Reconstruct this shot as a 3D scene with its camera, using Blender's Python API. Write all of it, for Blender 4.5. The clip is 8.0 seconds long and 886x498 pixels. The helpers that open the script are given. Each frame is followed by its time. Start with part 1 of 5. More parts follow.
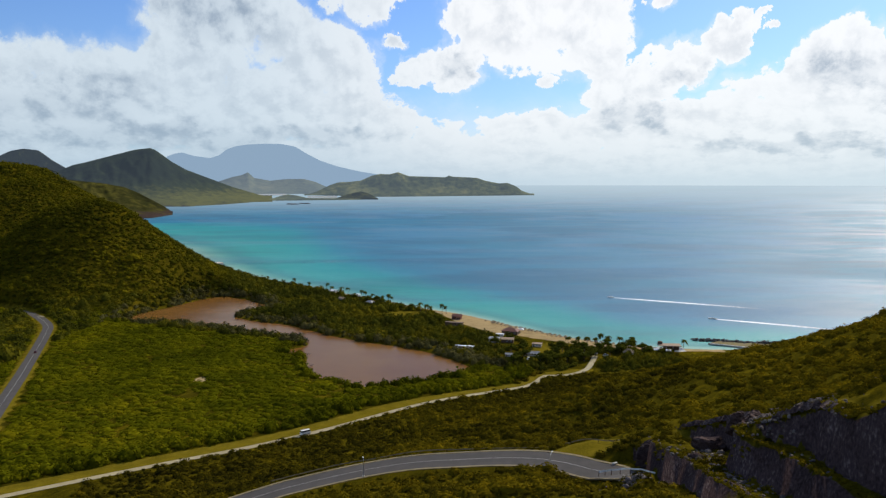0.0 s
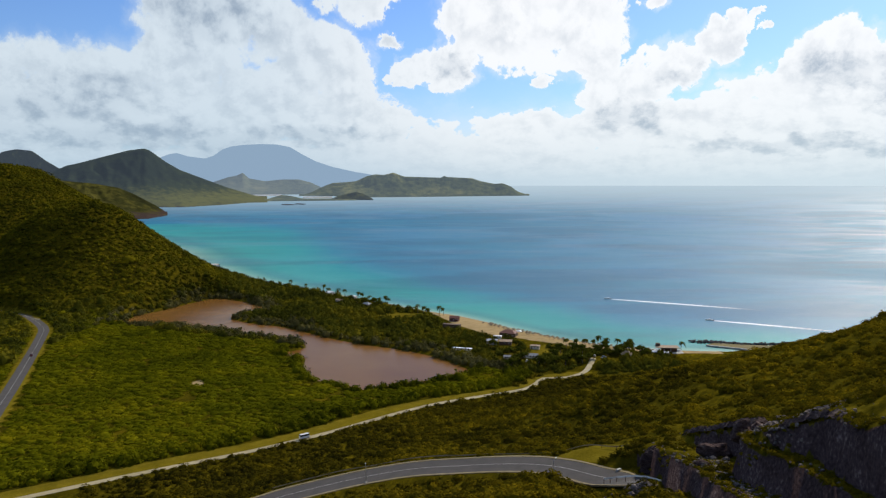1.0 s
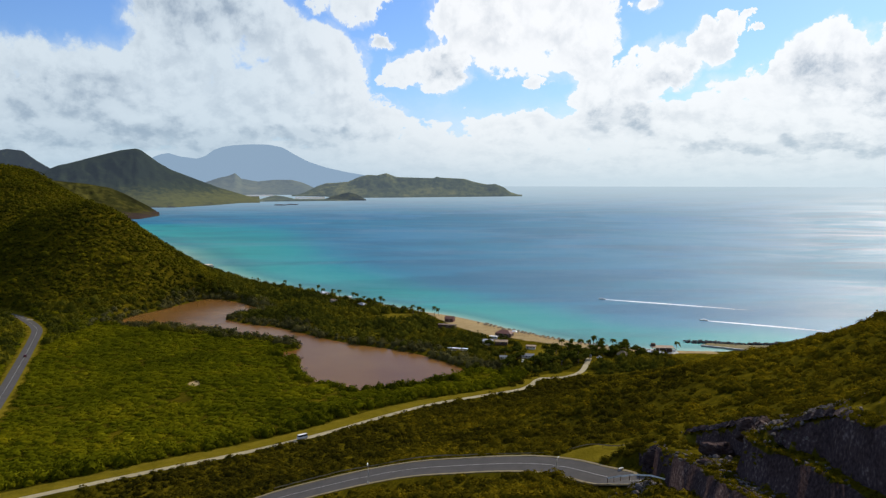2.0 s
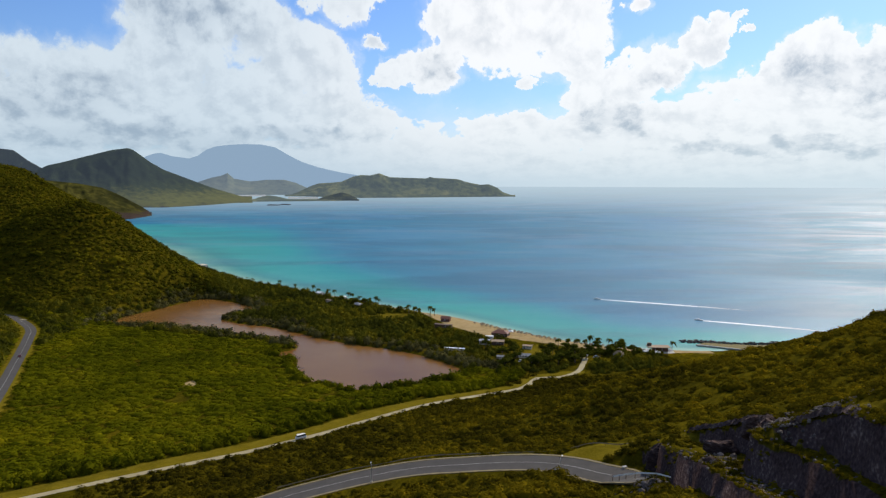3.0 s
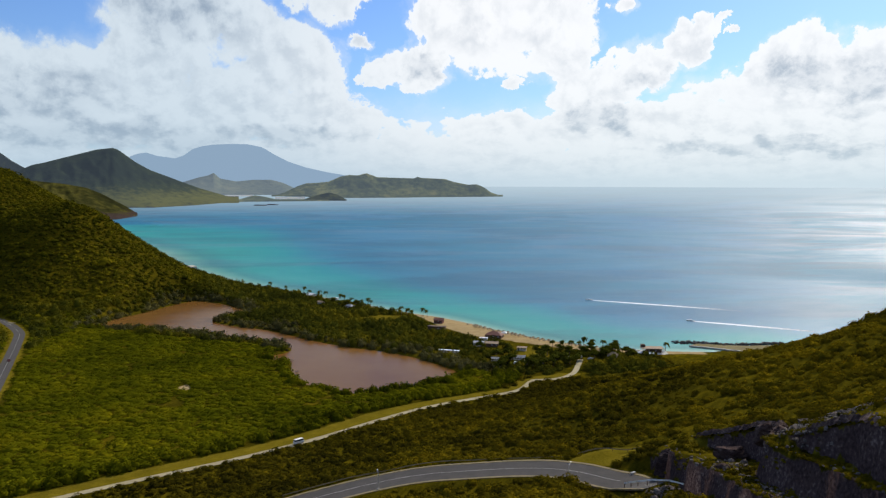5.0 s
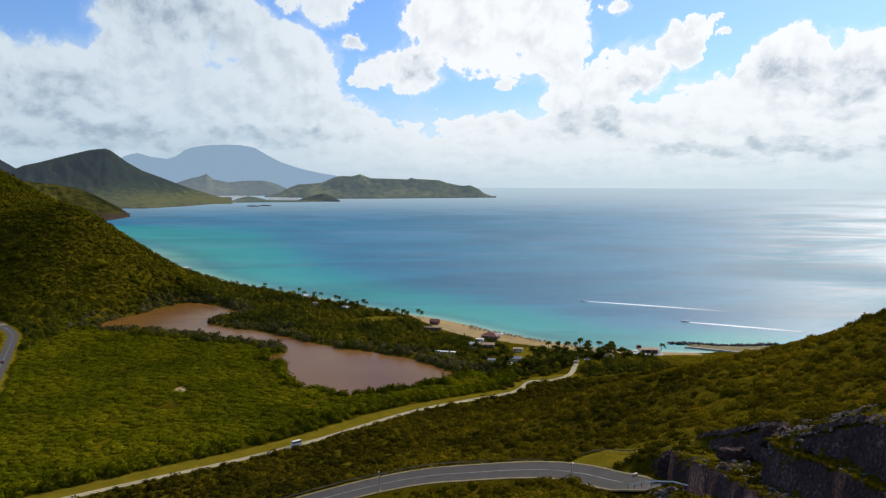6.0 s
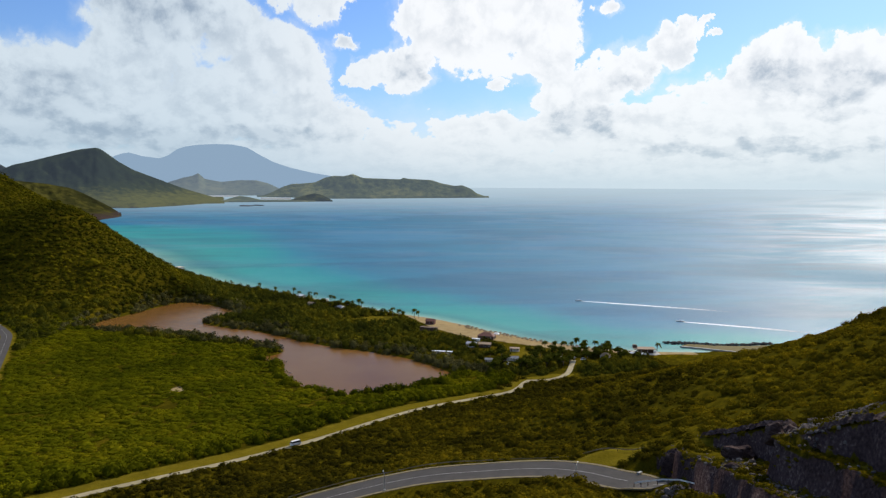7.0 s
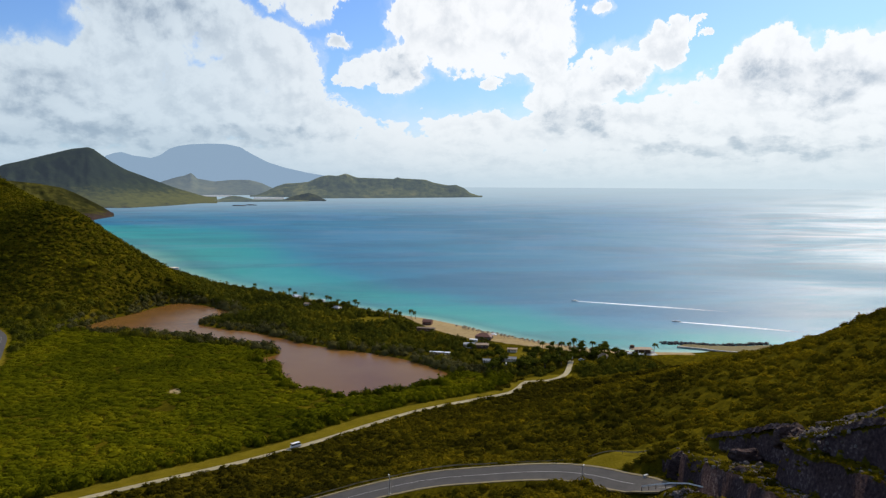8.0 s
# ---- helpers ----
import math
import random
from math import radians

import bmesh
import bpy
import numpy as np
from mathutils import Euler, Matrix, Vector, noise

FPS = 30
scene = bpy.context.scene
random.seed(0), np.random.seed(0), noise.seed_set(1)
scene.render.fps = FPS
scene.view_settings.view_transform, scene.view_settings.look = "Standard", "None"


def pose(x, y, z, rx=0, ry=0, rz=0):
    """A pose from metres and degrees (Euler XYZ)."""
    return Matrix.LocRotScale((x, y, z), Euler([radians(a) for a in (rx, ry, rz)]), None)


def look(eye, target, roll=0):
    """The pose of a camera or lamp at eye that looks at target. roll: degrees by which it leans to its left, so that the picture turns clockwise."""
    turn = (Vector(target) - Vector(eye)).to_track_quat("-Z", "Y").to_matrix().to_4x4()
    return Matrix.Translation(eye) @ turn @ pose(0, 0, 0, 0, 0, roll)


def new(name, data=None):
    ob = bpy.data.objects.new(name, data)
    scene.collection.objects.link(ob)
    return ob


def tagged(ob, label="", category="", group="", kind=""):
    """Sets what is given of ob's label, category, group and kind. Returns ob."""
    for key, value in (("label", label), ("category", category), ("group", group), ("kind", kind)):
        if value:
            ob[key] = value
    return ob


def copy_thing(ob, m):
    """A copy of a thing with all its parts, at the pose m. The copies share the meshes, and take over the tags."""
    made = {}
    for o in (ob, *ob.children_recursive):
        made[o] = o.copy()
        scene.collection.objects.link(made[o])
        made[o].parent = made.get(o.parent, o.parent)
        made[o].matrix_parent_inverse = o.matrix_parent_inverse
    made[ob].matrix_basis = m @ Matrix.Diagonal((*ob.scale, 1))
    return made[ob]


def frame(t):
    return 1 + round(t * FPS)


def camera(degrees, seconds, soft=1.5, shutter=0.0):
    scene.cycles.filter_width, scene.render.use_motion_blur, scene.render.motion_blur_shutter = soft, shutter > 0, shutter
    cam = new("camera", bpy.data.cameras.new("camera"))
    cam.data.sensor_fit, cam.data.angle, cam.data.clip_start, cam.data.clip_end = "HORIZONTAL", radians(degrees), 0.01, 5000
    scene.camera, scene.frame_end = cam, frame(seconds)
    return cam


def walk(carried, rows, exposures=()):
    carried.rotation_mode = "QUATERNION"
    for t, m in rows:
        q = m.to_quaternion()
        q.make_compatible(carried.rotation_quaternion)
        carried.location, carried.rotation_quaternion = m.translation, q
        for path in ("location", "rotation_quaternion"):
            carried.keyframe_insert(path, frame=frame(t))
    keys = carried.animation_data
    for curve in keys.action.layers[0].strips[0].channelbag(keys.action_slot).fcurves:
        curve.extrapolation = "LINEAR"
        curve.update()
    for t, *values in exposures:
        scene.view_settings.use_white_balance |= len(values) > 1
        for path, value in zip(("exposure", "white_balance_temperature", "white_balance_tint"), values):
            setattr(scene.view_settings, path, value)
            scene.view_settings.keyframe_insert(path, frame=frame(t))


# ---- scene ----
# ---- camera: a drone drifting sideways 130 m above the sea ----
cam = camera(63.08, 8.0, soft=1.3)
ROWS = [
    (0.0, 0.00, 0.00, 130.00, 0.000, -5.366, 0.028),
    (0.5, -1.26, 0.51, 130.96, -0.224, -5.385, 0.039),
    (1.0, -2.25, 0.92, 131.47, -0.406, -5.352, 0.055),
    (1.5, -3.67, 0.79, 131.45, -0.705, -5.326, 0.018),
    (3.0, -8.42, 0.52, 130.98, -1.600, -5.281, -0.117),
    (3.5, -10.18, 0.65, 130.97, -1.895, -5.295, -0.142),
    (4.0, -11.68, 1.09, 131.53, -2.165, -5.314, -0.130),
    (4.5, -13.04, 1.61, 132.43, -2.419, -5.325, -0.107),
    (6.0, -16.78, 2.38, 132.65, -3.210, -5.222, -0.171),
    (6.5, -18.51, 2.52, 132.48, -3.531, -5.210, -0.206),
    (7.0, -20.48, 2.29, 132.50, -3.844, -5.218, -0.271),
    (7.5, -22.21, 2.69, 132.69, -4.126, -5.250, -0.225),
    (8.0, -24.00, 2.98, 133.55, -4.402, -5.264, -0.252),
]
walk(cam, [(t, pose(x, y, z, 90 + pitch, roll, yaw)) for t, x, y, z, yaw, pitch, roll in ROWS])

EYE = Vector((-12.0, 1.5, 131.0))          # middle of the path
FOCAL = 784 / math.tan(radians(63.08 / 2))

# ---- world: blue sky with cumulus and a bright hazy horizon; the sun stands ahead to the right ----
SUN_AZ, SUN_EL = radians(39.5), radians(38.0)   # azimuth clockwise from +y
world = bpy.data.worlds.new("sky")
scene.world = world
world.use_nodes = True


class Nodes:
    """Small helper to write node trees."""

    def __init__(self, tree):
        self.tree = tree
        tree.nodes.clear()

    def add(self, kind, **inputs):
        n = self.tree.nodes.new(kind)
        for k, v in inputs.items():
            if k.startswith("_"):
                continue
            self.put(n, k, v)
        return n

    def put(self, n, key, v):
        sock = n.inputs[int(key[1:])] if key[0] == "i" and key[1:].isdigit() else n.inputs[key.replace("_", " ")]
        if isinstance(v, bpy.types.NodeSocket):
            self.tree.links.new(v, sock)
        else:
            sock.default_value = v

    def math(self, op, a, b=0.0, c=None, clamp=False):
        n = self.tree.nodes.new("ShaderNodeMath")
        n.operation, n.use_clamp = op, clamp
        self.put(n, "i0", a), self.put(n, "i1", b)
        if c is not None:
            self.put(n, "i2", c)
        return n.outputs[0]

    def vec(self, op, a, b=(0, 0, 0)):
        n = self.tree.nodes.new("ShaderNodeVectorMath")
        n.operation = op
        self.put(n, "i0", a), self.put(n, "i1", b)
        return n.outputs["Value"] if op in ("DOT_PRODUCT", "LENGTH") else n.outputs["Vector"]

    def noise(self, vector, scale, detail=5.0, rough=0.55, distortion=0.0):
        n = self.add("ShaderNodeTexNoise", Vector=vector, Scale=scale, Detail=detail, Roughness=rough, Distortion=distortion)
        return n.outputs["Fac"]

    def ramp(self, fac, stops, mode="LINEAR"):
        n = self.tree.nodes.new("ShaderNodeValToRGB")
        n.color_ramp.interpolation = mode
        e = n.color_ramp.elements
        while len(e) < len(stops):
            e.new(0.5)
        for el, (p, col) in zip(e, stops):
            el.position, el.color = p, (*col, 1) if len(col) == 3 else col
        self.put(n, "Fac", fac)
        return n.outputs["Color"]

    def mix(self, fac, a, b, blend="MIX"):
        n = self.tree.nodes.new("ShaderNodeMix")
        n.data_type, n.blend_type = "RGBA", blend
        self.put(n, "i0", fac)
        for sock, v in ((n.inputs[6], a), (n.inputs[7], b)):
            if isinstance(v, bpy.types.NodeSocket):
                self.tree.links.new(v, sock)
            else:
                sock.default_value = (*v, 1) if len(v) == 3 else v
        return n.outputs[2]

    def smooth(self, v, lo, hi):
        n = self.tree.nodes.new("ShaderNodeMapRange")
        n.interpolation_type = "SMOOTHSTEP"
        self.put(n, "Value", v), self.put(n, "From Min", lo), self.put(n, "From Max", hi)
        return n.outputs[0]


# cumulus of this sky: azimuth, elevation and half-widths in degrees
LEFT_BANK = [(-27.1, 5, 14.8, 4.8), (-17.2, 5.4, 10.3, 4.3), (-11.1, 5, 7.6, 2.8), (-6, 4.2, 4.9, 1.6), (-20.1, 8.5, 2.7, 2.7)]
LEFT_TOWER = [(-16.2, 12.3, 5.6, 3.4), (-18.6, 9.6, 3.8, 1.8), (-12.6, 10.9, 4, 2.7), (-8.1, 9.3, 2.8, 2.7), (-7.4, 7, 2.8, 2.7), (-11.4, 8.1, 3.6, 2.5), (-5.8, 13.6, 2.7, 1.4), (-4.2, 10.7, 1, 0.7)]
MID_CLOUD = [(-2.1, 8.7, 1.3, 1.3), (0.9, 8.9, 2.2, 1.8), (5, 12.1, 4.9, 3.4), (9.8, 12, 4.5, 3.8), (12, 9.3, 2.2, 2.2), (8.3, 7.6, 0.9, 0.4)]
DIAGONAL = [(22.5, 10.6, 1.2, 1.2), (20.7, 9.8, 2, 1.6), (17.8, 8.6, 2.3, 1.9), (15.4, 7.3, 2.7, 1.4), (13.3, 6.8, 2.7, 1.5), (15.9, 13.1, 1, 0.8), (24.1, 11.5, 0.5, 0.6)]
RIGHT_CLOUD = [(25.5, 7.5, 1.4, 1.4), (27.3, 8.4, 2, 2), (29, 8.7, 2.2, 2.1), (32.5, 7.9, 3.4, 2.3), (29, 6, 8.5, 2.3), (35.5, 7.8, 5.4, 2.7)]
LOW_BANK = [(6.9, 3.8, 4.9, 1.9), (14.2, 4.2, 5.4, 2.2), (21.2, 4.1, 5.8, 1.9), (27.7, 3.7, 9.9, 2.7), (34.5, 3.1, 9, 3.1)]
GREY_BASES = [(-16.8, 12.4, 3.4, 2.2), (-22.9, 3.3, 11.7, 1.2), (-27, 5.4, 5.8, 1.8), (0.9, 8.7, 1.5, 1.1), (28.9, 7.4, 2.8, 1.3), (32.5, 6.7, 2, 1.2), (17.9, 7.9, 1.5, 0.8), (15.3, 4.9, 2.5, 1), (-11.1, 3.5, 6.7, 0.8), (25.9, 2.5, 8.5, 0.5), (32.1, 5, 1.6, 0.6)]


def build_sky():
    w = Nodes(world.node_tree)
    way = w.add("ShaderNodeTexCoord").outputs["Generated"]
    x, y, z = w.add("ShaderNodeSeparateXYZ", Vector=way).outputs
    az = w.math("ARCTAN2", x, y)
    el = w.math("ARCSINE", z)
    up = w.math("MAXIMUM", el, 0.0)
    flat = w.add("ShaderNodeCombineXYZ", X=az, Y=el).outputs[0]
    # puffs shrink and lie flatter towards the horizon
    lift = w.math("MULTIPLY", w.math("LOGARITHM", w.math("ADD", up, 0.09), math.e), 2.9)
    uv = w.add("ShaderNodeCombineXYZ", X=w.math("MULTIPLY", az, 12.0), Y=lift, Z=3.7).outputs[0]
    bend = w.add("ShaderNodeTexNoise", Vector=uv, Scale=1.5, Detail=6.0, Roughness=0.6).outputs["Color"]
    bent = w.vec("ADD", flat, w.vec("MULTIPLY", w.vec("SUBTRACT", bend, (0.5, 0.5, 0.5)), (0.105, 0.070, 0.0)))

    def mass(spots):
        d = None
        for a, e, ra, re in spots:
            q = w.vec("MULTIPLY", w.vec("SUBTRACT", bent, (radians(a), radians(e), 0)), (1 / radians(ra), 1 / radians(re), 0))
            g = w.math("SUBTRACT", 1.0, w.vec("DOT_PRODUCT", q, q))
            d = g if d is None else w.math("SMOOTH_MAX", d, g, 0.25)
        return w.math("MAXIMUM", d, -1.2)

    def billow(at):
        """Heaped cumulus: rounded cells over soft noise."""
        soft = w.noise(at, 1.5, 9.0, 0.60, 0.15)
        cell = w.tree.nodes.new("ShaderNodeTexVoronoi")
        cell.feature, cell.normalize = "SMOOTH_F1", True
        for key, v in (("Scale", 2.6), ("Detail", 3.0), ("Roughness", 0.5), ("Lacunarity", 2.3), ("Smoothness", 0.6)):
            cell.inputs[key].default_value = v
        curl = w.add("ShaderNodeTexNoise", Vector=at, Scale=4.0, Detail=5.0).outputs["Color"]
        w.put(cell, "Vector", w.vec("ADD", at, w.vec("MULTIPLY", w.vec("SUBTRACT", curl, (0.5, 0.5, 0.5)), (0.45, 0.45, 0.45))))
        return w.math("ADD", w.math("MULTIPLY", w.math("SUBTRACT", soft, 0.5), 2.4), w.math("MULTIPLY", w.math("SUBTRACT", 0.40, cell.outputs["Distance"]), 1.1))

    fine = billow(uv)
    puffs = mass(MID_CLOUD + DIAGONAL + RIGHT_CLOUD)
    bank = mass(LEFT_BANK + LEFT_TOWER)
    low = w.math("MAXIMUM", mass(LOW_BANK), w.math("MULTIPLY", w.math("SUBTRACT", 0.085, up), 14.0))
    # the rest of the dome carries scattered cumulus
    behind = w.smooth(w.vec("DOT_PRODUCT", way, (math.sin(0.05), math.cos(0.05), 0.0)), 0.80, 0.62)
    field = w.math("MAXIMUM", w.math("MAXIMUM", puffs, bank), low)
    field = w.math("ADD", field, w.math("MULTIPLY", behind, 1.0))
    d = w.math("ADD", field, w.math("MULTIPLY", fine, 1.05))
    soft_edge = w.math("MULTIPLY_ADD", w.smooth(az, -0.05, -0.25), 0.35, 0.22)
    cover = w.smooth(d, 0.0, soft_edge)
    # thin veil between the heaps
    veil = w.math("MULTIPLY", w.smooth(w.math("ADD", field, w.math("MULTIPLY", w.noise(uv, 0.9, 6.0, 0.6), 1.6)), 0.25, 1.3), 0.42)
    cover = w.math("MAXIMUM", cover, veil)
    # undersides turned from the sun
    above = billow(w.vec("ADD", uv, (0.12, 0.20, 0.0)))
    relief = w.smooth(w.math("SUBTRACT", above, fine), -0.30, 0.55)
    left = w.smooth(az, 0.10, -0.30)
    base = w.smooth(w.math("ADD", mass(GREY_BASES), w.math("MULTIPLY", above, 0.9)), -0.60, 1.25)
    thick = w.smooth(d, 0.15, 0.9)
    shade = w.math("MULTIPLY", w.math("MULTIPLY", relief, thick), w.math("MULTIPLY_ADD", left, 0.06, 0.32))
    shade = w.math("ADD", shade, w.math("MULTIPLY", base, w.math("MULTIPLY_ADD", relief, 0.35, 0.26)), clamp=True)
    lit = w.mix(left, (1.00, 1.01, 1.02), (0.70, 0.79, 0.86))
    cloud = w.mix(shade, lit, (0.30, 0.38, 0.48))
    tex = w.tree.nodes.new("ShaderNodeTexSky")
    tex.sky_type, tex.sun_disc, tex.sun_elevation, tex.sun_rotation = "NISHITA", False, SUN_EL, SUN_AZ
    tex.air_density, tex.dust_density, tex.altitude = 1.0, 0.6, 100
    blue = w.mix(1.0, tex.outputs[0], (0.066, 0.093, 0.138), "MULTIPLY")
    sky = w.mix(w.math("MULTIPLY", cover, 0.96), blue, cloud)
    haze = w.math("POWER", 0.3679, w.math("MULTIPLY", up, 17.0))
    air = w.mix(w.smooth(az, -0.35, 0.45), (0.42, 0.57, 0.70), (0.60, 0.73, 0.81))
    sky = w.mix(w.math("MULTIPLY", haze, 0.90), sky, air)
    bg = w.add("ShaderNodeBackground", Color=sky, Strength=1.0)
    w.add("ShaderNodeOutputWorld", Surface=bg.outputs[0])


build_sky()
sun_data = bpy.data.lights.new("sun", "SUN")
sun_data.energy, sun_data.angle, sun_data.color = 4.2, radians(0.6), (1.0, 0.90, 0.74)
sun = new("sun", sun_data)
sun.matrix_world = look((0, 0, 0), (-math.sin(SUN_AZ) * math.cos(SUN_EL), -math.cos(SUN_AZ) * math.cos(SUN_EL), -math.sin(SUN_EL)))


# ---- materials ----
def material(name, rough=0.8, spec=0.3):
    m = bpy.data.materials.new(name)
    m.use_nodes = True
    n = Nodes(m.node_tree)
    p = n.add("ShaderNodeBsdfPrincipled", Roughness=rough)
    p.inputs["Specular IOR Level"].default_value = spec
    n.add("ShaderNodeOutputMaterial", Surface=p.outputs[0])
    n.place = n.add("ShaderNodeNewGeometry").outputs["Position"]
    return m, n, p


def bumped(n, p, height, strength, distance):
    b = n.add("ShaderNodeBump", Strength=strength, Distance=distance, Height=height)
    n.tree.links.new(b.outputs[0], p.inputs["Normal"])


def plain(name, dark, light, rough=0.8, scale=0.6, metal=0.0, bump=0.02):
    """A paint, stone or timber that varies between two tones at two scales."""
    m, n, p = material(name, rough)
    a, b = n.noise(n.place, scale, 4), n.noise(n.place, scale * 9, 3)
    f = n.math("MULTIPLY_ADD", b, 0.35, n.math("MULTIPLY", a, 0.65))
    n.put(p, "Base Color", n.ramp(f, [(0.3, dark), (0.7, light)]))
    n.put(p, "Metallic", metal)
    bumped(n, p, b, 0.5, bump)
    return m


def foliage(name, dark, mid, light, glow=0.26):
    """Leaves: tone by plant (tint) and by leaf clump, thin enough to let some light through."""
    m, n, p = material(name, 0.85, 0.0)
    tint = n.add("ShaderNodeAttribute")
    tint.attribute_name = "tint"
    rnd = n.add("ShaderNodeNewGeometry").outputs["Random Per Island"]
    patch = n.noise(n.place, 0.018, 4)
    f = n.math("ADD", n.math("MULTIPLY", tint.outputs["Fac"], 0.55), n.math("MULTIPLY", rnd, 0.16))
    f = n.math("ADD", f, n.math("MULTIPLY", n.math("SUBTRACT", patch, 0.40), 1.0))
    col = n.ramp(f, [(0.05, dark), (0.45, mid), (0.95, light)])
    n.put(p, "Base Color", col)
    t = n.add("ShaderNodeBsdfTranslucent", Color=col)
    mixed = n.add("ShaderNodeMixShader", i0=glow, i1=p.outputs[0], i2=t.outputs[0])
    out = [q for q in n.tree.nodes if q.bl_idname == "ShaderNodeOutputMaterial"][0]
    n.tree.links.new(mixed.outputs[0], out.inputs[0])
    return m


SCRUB = foliage("scrub_leaves", (0.024, 0.022, 0.003), (0.094, 0.073, 0.004), (0.245, 0.170, 0.006))
HILLSIDE = foliage("hillside_leaves", (0.022, 0.025, 0.003), (0.078, 0.072, 0.004), (0.190, 0.150, 0.006))
MANGROVE = foliage("mangrove_leaves", (0.034, 0.040, 0.002), (0.104, 0.106, 0.003), (0.235, 0.190, 0.005))
BANK = foliage("bank_leaves", (0.030, 0.034, 0.005), (0.074, 0.074, 0.007), (0.19, 0.150, 0.008))
GREY_BANK = foliage("grey_mangrove_leaves", (0.044, 0.042, 0.014), (0.090, 0.082, 0.026), (0.14, 0.125, 0.040))
PALM = foliage("palm_leaves", (0.055, 0.062, 0.006), (0.075, 0.080, 0.008), (0.12, 0.115, 0.012))


def ground_material():
    m, n, p = material("ground_cover", 0.95, 0.0)
    big, mid, fine = n.noise(n.place, 0.02, 5), n.noise(n.place, 0.16, 5), n.noise(n.place, 1.3, 4)
    f = n.math("ADD", n.math("MULTIPLY", big, 0.5), n.math("ADD", n.math("MULTIPLY", mid, 0.35), n.math("MULTIPLY", fine, 0.2)))
    swept = n.noise(n.vec("MULTIPLY", n.vec("ADD", n.place, n.vec("MULTIPLY", n.add("ShaderNodeCombineXYZ", X=n.add("ShaderNodeSeparateXYZ", Vector=n.place).outputs["Y"]).outputs[0], (-0.6, 0, 0))), (0.5, 0.16, 0.3)), 1.0, 6, 0.65, 0.4)
    f = n.math("ADD", f, n.math("MULTIPLY", n.math("SUBTRACT", swept, 0.5), 0.75))
    grass = n.ramp(f, [(0.34, (0.022, 0.020, 0.002)), (0.54, (0.060, 0.048, 0.003)), (0.72, (0.115, 0.085, 0.004)), (0.92, (0.18, 0.130, 0.010))])
    sand_at = n.add("ShaderNodeAttribute")
    sand_at.attribute_name = "sand"
    sand = n.ramp(n.math("MULTIPLY_ADD", fine, 0.5, n.math("MULTIPLY", mid, 0.5)), [(0.3, (0.25, 0.18, 0.080)), (0.7, (0.42, 0.31, 0.16))])
    k = n.smooth(n.math("ADD", sand_at.outputs["Fac"], n.math("MULTIPLY", n.math("SUBTRACT", mid, 0.5), 0.7)), 0.35, 0.65)
    lawn_at = n.add("ShaderNodeAttribute")
    lawn_at.attribute_name = "lawn"
    lawn = n.ramp(n.math("MULTIPLY_ADD", fine, 0.4, n.math("MULTIPLY", mid, 0.6)), [(0.3, (0.085, 0.068, 0.005)), (0.7, (0.18, 0.135, 0.012))])
    g = n.smooth(n.math("ADD", lawn_at.outputs["Fac"], n.math("MULTIPLY", n.math("SUBTRACT", mid, 0.5), 0.5)), 0.4, 0.6)
    col = n.mix(g, grass, lawn)
    col = n.mix(k, col, sand)
    rock_at = n.add("ShaderNodeAttribute")
    rock_at.attribute_name = "rock"
    stone = n.ramp(n.math("MULTIPLY_ADD", fine, 0.6, n.math("MULTIPLY", mid, 0.4)), [(0.38, (0.032, 0.020, 0.019)), (0.56, (0.070, 0.046, 0.041)), (0.72, (0.20, 0.15, 0.13))])
    rk = n.smooth(n.math("ADD", rock_at.outputs["Fac"], n.math("MULTIPLY", n.math("SUBTRACT", mid, 0.5), 0.9)), 0.4, 0.6)
    n.put(p, "Base Color", n.mix(rk, col, stone))
    bumped(n, p, n.math("ADD", fine, mid), 0.7, 0.35)
    return m


GROUND = ground_material()


